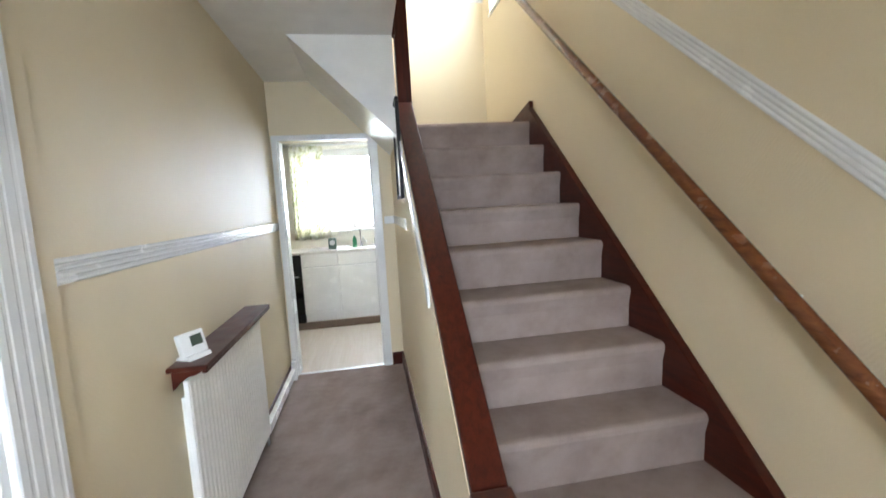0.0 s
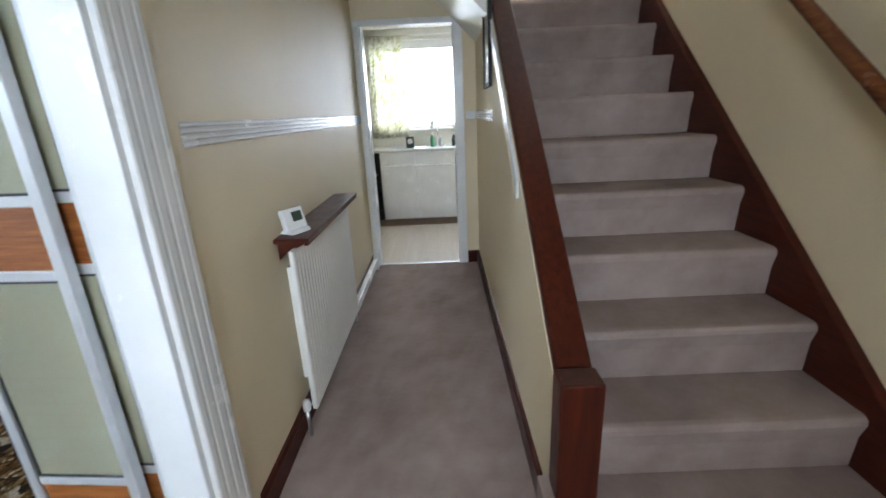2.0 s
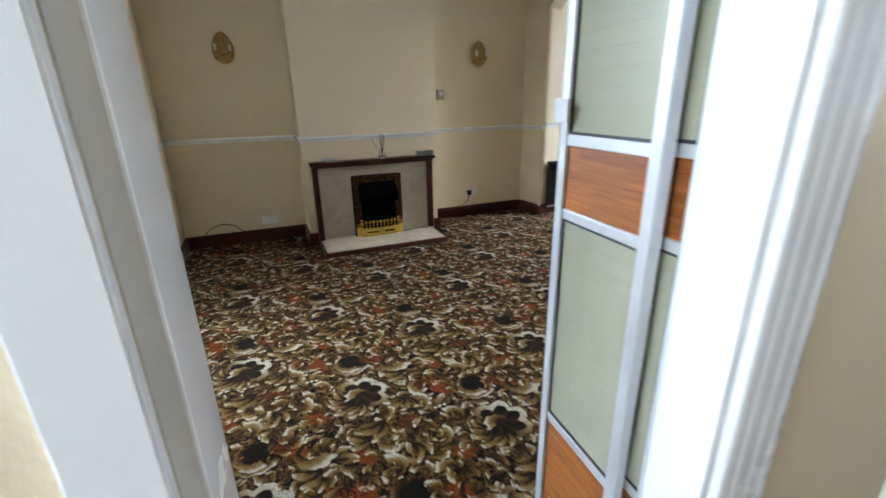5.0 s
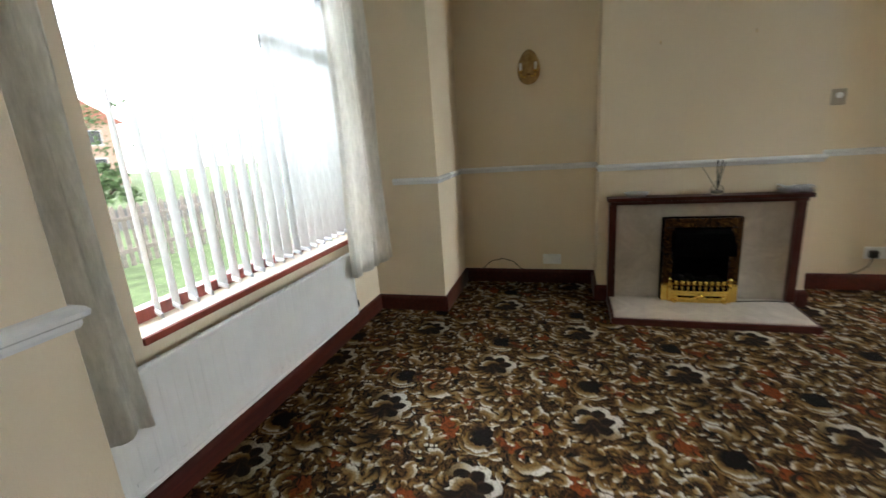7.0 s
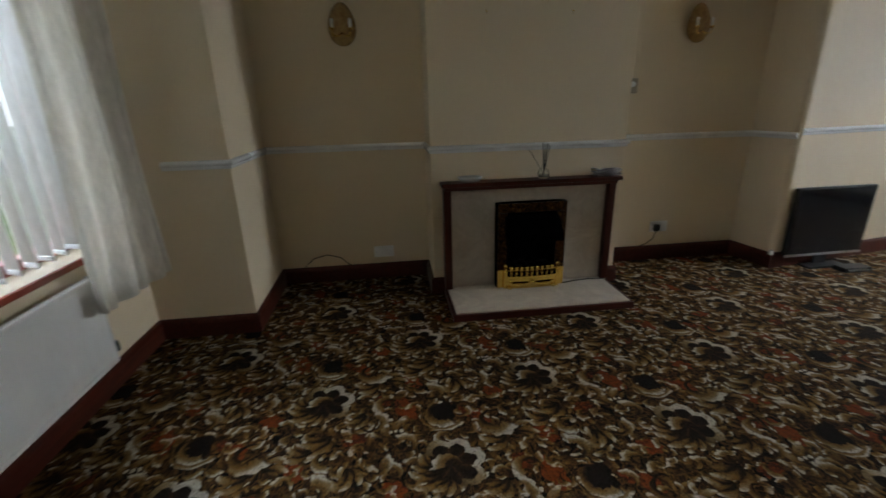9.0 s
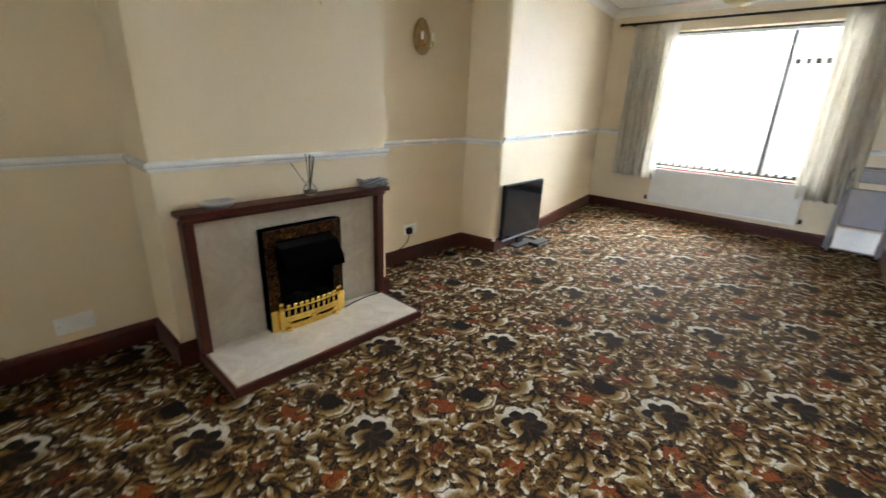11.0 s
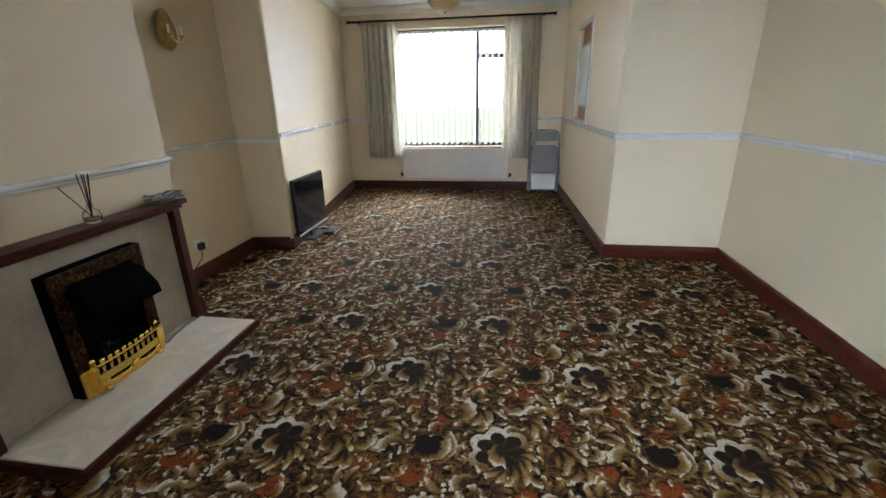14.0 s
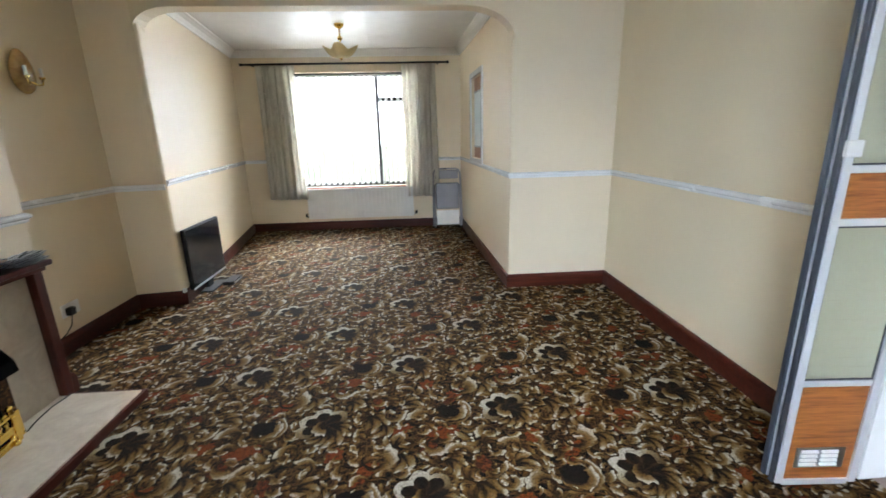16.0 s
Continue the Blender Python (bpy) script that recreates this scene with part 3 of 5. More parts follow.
for p in ([(-3.70, 3.32), (-4.10, REAR), (-1.07, REAR), (-0.97, 3.32)],
          [(-0.98, BAY), (NIB[0], BAY), NIB, (-4.03, FRONT), (-4.03, 0.62), (-3.66, 0.62), (-3.66, 1.90), (-4.03, 1.90), (-4.03, 3.12), (-3.70, 3.17), (-0.11, 3.17), (-0.11, -0.45), (-0.98, -0.45), (-0.98, BAY)]):
    structure("trim_coving", sweep(COVE, at_z(p, CEIL)), M_CEIL, "white plaster coving", "coving")


def ribs(h, depth=0.010, count=4):
    """A profile of several rounded ridges, (out, up)."""
    pts = [(0, 0)]
    for k in range(count):
        z0, z1 = h * k / count, h * (k + 1) / count
        pts += [(depth * 0.35, z0 + 0.001), (depth, z0 + (z1 - z0) * 0.3), (depth, z0 + (z1 - z0) * 0.7), (depth * 0.35, z1 - 0.001)]
    return pts + [(0, h)]


RIB = ribs(0.066)
structure("trim_dado_hall", sweep(RIB, [(0, 1.165, 1.258), (0, 3.77, 1.258)]), M_WHITE, "white ribbed dado strip", "dado rail")
structure("trim_dado_hall", sweep(RIB, [(0.88, 3.77, 1.258), (0.97, 3.77, 1.258), (0.97, 2.62, 1.258)]), M_WHITE, "white ribbed dado strip", "dado rail")
structure("trim_dado_hall", sweep(RIB, [(0, -1.0, 1.258), (0, 0.13, 1.258)]), M_WHITE, "white ribbed dado strip", "dado rail")
# the same strip climbs the stair wall
bm = bmesh.new()
ring0, ring1 = [], []
for o, u in RIB:
    for ring, y in ((ring0, -0.95), (ring1, 3.0)):
        ring.append(bm.verts.new((1.955 - o, y, 1.325 + (y - 0.813) * 0.845 + u * 1.3)))
for i in range(len(RIB) - 1):
    bm.faces.new((ring0[i], ring0[i + 1], ring1[i + 1], ring1[i]))
bm.faces.new(ring0), bm.faces.new(ring1)
structure("trim_dado_stairs", tidy(bm), M_WHITE, "white ribbed strip climbing the stair wall", "dado rail")
structure("trim_dado_landing", sweep(RIB, [(0.97, 4.15, 3.27), (1.955, 4.15, 3.27), (1.955, 3.95, 3.27)]), M_WHITE, "white ribbed strip on the landing wall", "dado rail")


# ---- door casings ----
y0, y1 = 0.965, 1.105
# a softly fluted upright board on one side, a narrow plain one on the other
pts = [(0.0, y0), (0.014, y0), (0.017, y0 + 0.004)]
for k in range(3):
    c = y0 + (y1 - y0) * (k + 0.75) / 3.5
    pts += [(0.018, c - 0.008), (0.0165, c - 0.004), (0.0165, c + 0.004), (0.018, c + 0.008)]
pts += [(0.017, y1 - 0.004), (0.013, y1), (0.0, y1)]
bm = prism(pts, "z", 0, 2.10)
bm = box(0.0, 0.018, 0.132, 0.20, 0, 2.10, 0.003, bm)
bm = box(0.0, 0.02, 0.132, 1.105, 2.10, 2.19, 0.004, bm)
structure("trim_casing_lounge_door", bm, M_WHITE, "white gloss door casing", "door casing")
bm = box(-0.115, 0.0, 0.942, 0.967, 0, 2.02, 0.003)
bm = box(-0.115, 0.0, 0.198, 0.223, 0, 2.02, 0.003, bm)
bm = box(-0.115, 0.0, 0.2235, 0.9415, 1.995, 2.02, 0.003, bm)
structure("trim_jamb_lounge_door", bm, M_WHITE, "white gloss door lining", "door lining")
bm = box(-0.13, -0.108, 0.1, 0.198, 0, 2.1, 0.004)
bm = box(-0.13, -0.108, 0.967, 1.06, 0, 2.1, 0.004, bm)
bm = box(-0.13, -0.108, 0.1, 1.06, 2.101, 2.18, 0.004, bm)
structure("trim_casing_lounge_side", bm, M_WHITE, "white gloss door casing", "door casing")
structure("trim_cover_strip", box(0.0, 0.008, 1.106, 1.165, 0, HCEIL, 0.003), M_HALL, "cream papered boxing beside the casing", "boxing")
bm = box(0.012, 0.057, 3.745, 3.77, 0, 1.985, 0.004)
bm = box(0.798, 0.865, 3.745, 3.77, 0, 1.985, 0.004, bm)
bm = box(0.012, 0.865, 3.745, 3.77, 1.985, 2.03, 0.004, bm)
bm = box(0.055, 0.068, 3.771, 3.90, 0, 1.985, 0.002, bm)
bm = box(0.787, 0.80, 3.771, 3.90, 0, 1.985, 0.002, bm)
structure("trim_casing_kitchen", bm, M_WHITE, "white gloss casing of the kitchen doorway", "door casing")
structure("trim_threshold", box(0.06, 0.795, 3.765, 3.80, 0.0, 0.006, 0.002), M_STEEL, "metal threshold strip", "threshold")


# ---- windows ----
M_DARKFR = plain("dark_window_frame", (0.05, 0.045, 0.045, 1), 0.4)
def window(name, axis_y, inward, x0, x1, z0, z1, mull, transom, frame_mat, label, bar_mat):
    """A framed window in a wall that runs along x. inward is +1 or -1, the way to the room along y."""
    w = thing(name, label, "window", kind="structure")
    y0, y1 = axis_y - 0.03, axis_y + 0.03
    f = 0.05
    part("window_frame", box(x0, x1, y0, y1, z0, z0 + f, 0.004), frame_mat, w)
    part("window_frame", box(x0, x1, y0, y1, z1 - f, z1, 0.004), frame_mat, w)
    part("window_frame", box(x0, x0 + f, y0, y1, z0 + f, z1 - f, 0.004), frame_mat, w)
    part("window_frame", box(x1 - f, x1, y0, y1, z0 + f, z1 - f, 0.004), frame_mat, w)
    cells = [x0 + f, *mull, x1 - f]
    for m in mull:
        part("mullion", box(m - 0.022, m + 0.022, y0, y1, z0 + f, z1 - f, 0.004), bar_mat, w)
    for i, (a, b) in enumerate(zip(cells, cells[1:])):
        a2 = a + (0.022 if i else 0)
        b2 = b - (0.022 if i < len(cells) - 2 else 0)
        levels = [(z0 + f, z1 - f)]
        if transom and i == transom[0]:
            part("transom", box(a2, b2, y0, y1, transom[1] - 0.03, transom[1] + 0.03, 0.004), M_DARKFR, w)
            levels = [(z0 + f, transom[1] - 0.03), (transom[1] + 0.03, z1 - f)]
        for lo, hi in levels:
            g = part("pane", box(a2 - 0.004, b2 + 0.004, axis_y - 0.003, axis_y + 0.003, lo - 0.004, hi + 0.004), M_GLASS, w)
            g.visible_shadow = False
    return w


M_SILL = plain("red_sill_tile", srgb(150, 78, 66), 0.12, vary=0.1)
# the white mullion has the window's glare put into its colour
w1 = window("window_1", BAY - 0.16, 1, WIN_F[0], WIN_F[1], WIN_F[2], WIN_F[3], [-2.45], (0, 1.80), M_REDWOOD, "wide front window in a red-brown wooden frame", M_WHITE)
part("window_sill", box(WIN_F[0], WIN_F[1], BAY - 0.13, BAY + 0.012, WIN_F[2] - 0.03, WIN_F[2] - 0.001, 0.004), M_SILL, w1, "glossy red tiled sill")
w2 = window("window_2", REAR + 0.15, -1, WIN_R[0], WIN_R[1], WIN_R[2], WIN_R[3], [-2.23], (1, 1.80), M_DARKFR, "rear window with a dark frame and a small top light", M_DARKFR)
part("window_sill", box(WIN_R[0], WIN_R[1], REAR - 0.012, REAR + 0.12, WIN_R[2] - 0.028, WIN_R[2] - 0.001, 0.004), M_SILL, w2, "red-brown sill")
w4 = thing("window_3", "stair window with white frame", "window", kind="structure")
for a, b, c, d in ((SW[0], SW[1], SW[2], SW[2] + 0.05), (SW[0], SW[1], SW[3] - 0.05, SW[3]), (SW[0], SW[0] + 0.05, SW[2] + 0.05, SW[3] - 0.05), (SW[1] - 0.05, SW[1], SW[2] + 0.05, SW[3] - 0.05), (3.42, 3.47, SW[2] + 0.05, SW[3] - 0.05)):
    part("window_frame", box(2.03, 2.08, a, b, c, d, 0.004), M_WHITE, w4)
part("window_sill", box(1.94, 2.03, SW[0], SW[1], SW[2], SW[2] + 0.02, 0.004), M_WHITE, w4)
# unseen opening, added to let the hall lamp's light in; no panes
w5 = thing("window_added_hall", "unseen opening added in the hall's front wall to let light in", "window", kind="structure")
for a, b, c, d in ((HD[0], HD[1], HD[2], HD[2] + 0.05), (HD[0], HD[1], HD[3] - 0.05, HD[3]), (HD[0], HD[0] + 0.05, HD[2] + 0.05, HD[3] - 0.05), (HD[1] - 0.05, HD[1], HD[2] + 0.05, HD[3] - 0.05)):
    part("window_frame", box(a, b, -1.13, -1.07, c, d, 0.004), M_WHITE, w5)


def blind(name, x0, x1, y, z0, z1, deg, step_, label):
    """A vertical blind: a head rail, hanging slats turned by deg, and a bottom weight in each."""
    b = thing(name, label, "blind", at=(0, y, 0))
    part("headrail", box(x0, x1, -0.02, 0.02, z1, z1 + 0.03, 0.004), M_WHITE, b)
    base = bmesh.new()
    n_ = 6
    cols = []
    for k in range(n_ + 1):
        u = (k / n_ - 0.5) * 0.089
        d = 0.006 * (1 - (2 * k / n_ - 1) ** 2)
        cols.append([base.verts.new((u, d + o, z)) for o in (0, 0.0012) for z in (z0, z1)])
    for p, q in zip(cols, cols[1:]):
        base.faces.new((p[0], q[0], q[1], p[1]))
        base.faces.new((p[2], p[3], q[3], q[2]))
        base.faces.new((p[0], p[2], q[2], q[0]))
    slat = mesh_of("slat", tidy(base), M_BLIND, True)
    wm = mesh_of("weight", box(-0.040, 0.040, -0.004, 0.008, z0 + 0.004, z0 + 0.022, 0.002), M_WHITE)
    k, x = 0, x0 + 0.04
    while x < x1 - 0.03:
        s = new("slat", slat)
        s.parent = b
        s.location = (x, 0, 0)
        s.rotation_euler = (0, 0, radians(deg + 5 * math.sin(k * 2.4)))
        h = new("weight", wm)
        h.parent = s
        k, x = k + 1, x + step_
    return b


blind("vertical_blind", WIN_F[0] + 0.02, WIN_F[1] - 0.02, BAY - 0.065, 0.66, 2.09, 67, 0.080, "white vertical blind half open in the front window")
blind("vertical_blind", WIN_R[0] + 0.02, WIN_R[1] - 0.02, REAR + 0.065, 0.635, 2.09, 70, 0.080, "white vertical blind in the rear window")


def curtain(x0, x1, y, z0, z1, folds, amp, mat, label, group, flare=0.0, seed=1):
    """A hanging curtain, gathered at its top, whose folds open out towards the hem."""
    rnd = random.Random(seed)
    cols, rows = folds * 10, 22
    ph = [rnd.uniform(-0.5, 0.5) for _ in range(folds + 2)]
    bm = bmesh.new()
    grid = []
    for j in range(rows + 1):
        t = j / rows
        z = z1 + (z0 - z1) * t
        line = []
        for i in range(cols + 1):
            s = i / cols
            k = s * folds
            a = 2 * math.pi * (k + 0.25 * ph[int(k)] * t)
            w = amp * (0.35 + 0.65 * min(1, t * 3)) * (0.8 + 0.3 * math.sin(3.1 * k + seed))
            x = x0 + (x1 - x0) * (s + flare * t * (s - 0.5)) + 0.012 * math.sin(a * 0.5 + 2 * t)
            line.append(bm.verts.new((x, y + w * math.sin(a) + 0.01 * math.sin(7 * t + k), z + (0.006 * math.sin(a + 1) if j == rows else 0))))
        grid.append(line)
    for p, q in zip(grid, grid[1:]):
        for i in range(cols):
            bm.faces.new((p[i], p[i + 1], q[i + 1], q[i]))
    bmesh.ops.solidify(bm, geom=bm.faces[:], thickness=0.003)
    return single("curtain", tidy(bm), mat, label, "curtain", group, True)


curtain(-1.33, -0.985, BAY + 0.14, 0.43, 2.22, 5, 0.030, M_CURTAIN, "cream-grey curtain drawn back beside the front window", "front curtains", 0.0, 2)
curtain(-3.22, -2.74, BAY + 0.15, 0.44, 2.22, 5, 0.035, M_CURTAIN, "cream-grey curtain drawn back beside the front window", "front curtains", 0.15, 5)
curtain(-3.78, -3.28, REAR - 0.075, 0.46, 2.225, 6, 0.032, M_CURTAIN, "cream-grey curtain drawn back beside the rear window", "rear curtains", 0.06, 3)
curtain(-1.87, -1.42, REAR - 0.075, 0.455, 2.225, 6, 0.032, M_CURTAIN, "cream-grey curtain drawn back beside the rear window", "rear curtains", 0.06, 4)
for y, x0, x1, g in ((REAR - 0.075, -3.94, -1.26, "rear"), (BAY + 0.15, -3.28, -1.02, "front")):
    rod = thing("curtain_rod", "black curtain rod with small finials above the window", "curtain rod")
    part("pole", tube([(x0, y, 2.243), (x1, y, 2.243)], 0.013), M_BLACK, rod, smooth=True)
    for x, s in ((x0, -1), (x1, 1)):
        part("finial", tube([(x, y, 2.243), (x + s * 0.012, y, 2.243), (x + s * 0.03, y, 2.243)], 0.018), M_BLACK, rod, smooth=True)
    for x in (x0 + 0.12, x1 - 0.12):
        e = (REAR, BAY)[g == "front"]
        part("bracket", box(x - 0.01, x + 0.01, min(e, y), max(e, y), 2.225, 2.245, 0.002), M_BLACK, rod)


# ---- radiators ----
def radiator(width, z0, z1, at, turn, label, flutes, press=0.006, deep=0.07, thin=False):
    r = thing("radiator", label, "radiator", at)
    r.rotation_euler = (0, 0, radians(turn))
    w = width / 2
    # pressed front panel
    pts = [(-w, -0.012)]
    pitch = width / flutes
    for k in range(flutes):
        c = -w + pitch * (k + 0.5)
        pts += [(c - pitch * 0.42, -deep), (c - pitch * 0.30, -deep - press), (c + pitch * 0.30, -deep - press), (c + pitch * 0.42, -deep)]
    pts += [(w, -0.012)]
    pts[0], pts[-1] = (-w, -deep + 0.012), (w, -deep + 0.012)
    part("front_panel", prism(pts, "z", z0 + 0.02, z1 - 0.02), M_RAD, r)
    part("side_panel", box(-w - 0.004, -w + 0.004, -deep - 0.004, -deep + 0.014 if thin else -0.03, z0 + 0.01, z1, 0.003), M_RAD, r)
    part("side_panel", box(w - 0.004, w + 0.004, -deep - 0.004, -deep + 0.014 if thin else -0.03, z0 + 0.01, z1, 0.003), M_RAD, r)
    part("top_rim", box(-w, w, -deep - 0.007, -deep + 0.016, z1 - 0.022, z1, 0.006), M_RAD, r)
    part("bottom_rim", box(-w, w, -deep - 0.007, -deep + 0.016, z0, z0 + 0.022, 0.006), M_RAD, r)
    if not thin:
        part("back_panel", box(-w, w, -0.034, -0.028, z0, z1 - 0.01), M_RAD, r)
    if press < 0.005:
        dots = None
        for k in range(flutes):
            c = -w + pitch * (k + 0.5)
            dots = box(c - 0.012, c + 0.012, -deep - 0.004, -deep + 0.002, z0 + 0.045, z0 + 0.062, 0.003, dots, 1)
        tagged(part("weld_dots", dots, M_RAD, r), kind="stuff")
    for k in range(0 if thin else 9):
        c = -w + width * (k + 0.5) / 9
        part("grille_bar", box(c - 0.004, c + 0.004, -deep + 0.016, -0.034, z1 - 0.006, z1 - 0.001), M_RAD, r)
    for s in (-1, 1):
        part("hanger", box(s * (w - 0.12) - 0.02, s * (w - 0.12) + 0.02, -deep + 0.012 if thin else -0.029, 0.0, z0 + 0.1, z1 - 0.1), M_RAD, r)
        v = part("valve", tube([(s * w, -0.045, z0 + 0.035), (s * (w + 0.035), -0.045, z0 + 0.035)], 0.012), M_CHROME, r, smooth=True)
        part("valve_cap", lathe([(0, 0), (0.016, 0), (0.018, 0.02), (0.015, 0.045), (0, 0.05)], (s * (w + 0.04), -0.045, z0 + 0.03), 14), M_BLACK if width > 1.3 or deep < 0.066 else M_PLASTIC, v, smooth=True)
        low = (s * (w + 0.04), -0.045, 0.0) if press > 0.005 else (s * (w + 0.04), 0.0, z0 + 0.02)
        part("pipe", tube([low, (s * (w + 0.04), -0.045, z0 + 0.035)], 0.008), M_STEEL, r, smooth=True)
    return r


radiator(1.00, 0.10, 0.83, (0.0, 2.12, 0), 90, "white fluted radiator under a dark shelf in the hall", 26, thin=True)
radiator(1.62, 0.16, 0.575, (-2.02, BAY, 0), 180, "long white radiator under the front window", 28, 0.0014)
radiator(1.50, 0.165, 0.595, (-2.53, REAR, 0), 0, "white radiator under the rear window", 26, 0.0014)

# ---- fireplace ----
fp = thing("fireplace", "beige marble fireplace with a dark mahogany mantelshelf and hearth", "fireplace", (-3.66, 1.258, 0))
bm = box(0.0, 0.120, -0.585, 0.585, 0.742, 0.768, 0.005)
bm = box(0.0, 0.098, -0.565, 0.565, 0.718, 0.742, 0.004, bm)
part("mantelshelf", bm, M_MAHOGY, fp, "dark polished mantelshelf")
for s in (-1, 1):
    part("upright", box(0.0, 0.072, s * 0.545 - 0.024, s * 0.545 + 0.024, 0.0485, 0.718, 0.003), M_MAHOGZ, fp)
bm = box(0.0, 0.030, -0.5205, 0.5205, 0.0485, 0.7175)
part("marble_back", bm, M_MARBLE, fp, "beige marble slab")
bm = box(0.0, 0.425, -0.552, 0.54, 0.006, 0.048, 0.004)
part("hearth_slab", bm, M_MARBLE, fp, "beige marble hearth")
part("hearth_trim", box(0.425, 0.445, -0.572, 0.56, 0.0, 0.042, 0.003), M_MAHOGY, fp)
for s, y in ((-1, -0.562), (1, 0.55)):
    part("hearth_trim", box(0.0, 0.4245, y - 0.0095, y + 0.0095, 0.0, 0.042, 0.003), M_MAHOG, fp)

fire = thing("electric_fire", "brass and black electric fire standing in the fireplace", "electric fire", (-3.628, 1.262, 0.049))
M_FLECK = Nodes("flecked_brass")
v = M_FLECK.coords()
f1 = M_FLECK.noise(v, 38, 4, 0.7, 2.0)
M_FLECK = M_FLECK.set(Base_Color=M_FLECK.ramp(f1.outputs[0], [(0.44, srgb(30, 18, 10)), (0.58, srgb(92, 58, 26)), (0.74, srgb(196, 150, 74))]), Metallic=0.8, Roughness=0.3)
part("case", prism([(0.0, -0.232), (0.058, -0.232), (0.058, -0.20), (0.01, -0.20), (0.01, 0.20), (0.058, 0.20), (0.058, 0.232), (0.0, 0.232)], "z", 0, 0.572), M_SOOT, fire)
part("top_bar", box(0.0, 0.058, -0.1995, 0.1995, 0.50, 0.575, 0.003), M_SOOT, fire)
for s in (-1, 1):
    part("side_trim", box(0.058, 0.066, s * 0.198 - 0.030, s * 0.198 + 0.030, 0.0, 0.512, 0.002), M_FLECK, fire)
part("top_trim", box(0.058, 0.066, -0.228, 0.228, 0.5125, 0.572, 0.002), M_FLECK, fire)
# a canopy that slopes out from under the top trim and ends in a turned-down lip with cut corners
hood = bmesh.new()
secs = [(-0.180, 0.0), (-0.165, 1.0), (0.165, 1.0), (0.180, 0.0)]
rows_ = []
for z, out in ((0.498, 0.010), (0.478, 0.070), (0.395, 0.128), (0.345, 0.136)):
    rows_.append([hood.verts.new((0.045 + out * (0.35 + 0.65 * k), y * (1.04 if z < 0.46 else 1.0), z + (0.018 if not k and z < 0.37 else 0))) for y, k in secs])
for p, q in zip(rows_, rows_[1:]):
    for i in range(3):
        hood.faces.new((p[i], p[i + 1], q[i + 1], q[i]))
bmesh.ops.solidify(hood, geom=hood.faces[:], thickness=0.004)
tidy(hood)
part("hood", hood, M_SOOT, fire, "black metal hood")
part("fire_back", box(0.005, 0.02, -0.17, 0.17, 0.10, 0.46), M_SOOT, fire)
bed = bmesh.new()
rnd = random.Random(4)
for k in range(26):
    c = Vector((0.055 + rnd.uniform(-0.02, 0.02), rnd.uniform(-0.15, 0.15), 0.12 + rnd.uniform(0, 0.05)))
    one = bmesh.new()
    bmesh.ops.create_icosphere(one, subdivisions=1, radius=rnd.uniform(0.016, 0.028))
    for q in one.verts:
        q.co = c + q.co * rnd.uniform(0.8, 1.2)
    bed = join(bed, one)
tagged(part("coal_bed", bed, M_SOOT, fire, "black imitation coals"), kind="stuff")
# brass fret: bowed front with a pierced band and finials


def bow(y):
    return 0.105 - 0.5 * y * y


def fret_band(z0, z1, y0, y1, thick=0.006):
    pts = []
    k = 12
    for i in range(k + 1):
        y = y0 + (y1 - y0) * i / k
        pts.append((bow(y), y))
    poly = pts + [(x - thick, y) for x, y in reversed(pts)]
    return prism(poly, "z", z0, z1)


part("fret_plate", fret_band(0.012, 0.066, -0.165, 0.165), M_BRASS, fire)
for s in (-1, 1):
    # solid black strip: the dark of an open slot, put in as colour
    part("fret_dark_inlay", prism([(bow(s * 0.03) + 0.0015, s * 0.03), (bow(s * 0.13) + 0.0015, s * 0.13), (bow(s * 0.13) - 0.004, s * 0.13), (bow(s * 0.03) - 0.004, s * 0.03)], "z", 0.036, 0.048), M_SOOT, fire)
    part("fret_scroll", tube([(bow(s * 0.02) + 0.004, s * 0.02, 0.040), (bow(s * 0.05) + 0.005, s * 0.05, 0.030), (bow(s * 0.09) + 0.005, s * 0.09, 0.026), (bow(s * 0.13) + 0.005, s * 0.13, 0.032), (bow(s * 0.15) + 0.004, s * 0.15, 0.046)], 0.005, 8), M_BRASS, fire, smooth=True)
part("fret_boss", lathe([(0, 0), (0.020, 0), (0.018, 0.006), (0.010, 0.012), (0, 0.013)], turns=14), M_BRASS, fire, smooth=True).matrix_basis = pose(bow(0), 0, 0.040, 0, 90, 0)
part("fret_rail", fret_band(0.0, 0.011, -0.168, 0.168, 0.014), M_BRASS, fire)
part("fret_rail", fret_band(0.067, 0.082, -0.168, 0.168, 0.014), M_BRASS, fire)
part("fret_rail", fret_band(0.122, 0.131, -0.165, 0.165, 0.010), M_BRASS, fire)
fm = mesh_of("finial", lathe([(0, 0), (0.008, 0.0), (0.009, 0.006), (0.005, 0.014), (0.009, 0.024), (0.010, 0.030), (0.005, 0.040), (0.007, 0.046), (0.012, 0.054), (0.013, 0.062), (0.009, 0.070), (0.0, 0.074)], (0, 0, 0), 12), M_BRASS, True)
for k in range(9):
    y = -0.140 + 0.035 * k
    o = new("finial", fm)
    o.parent, o.location = fire, (bow(y) - 0.006, y, 0.081)
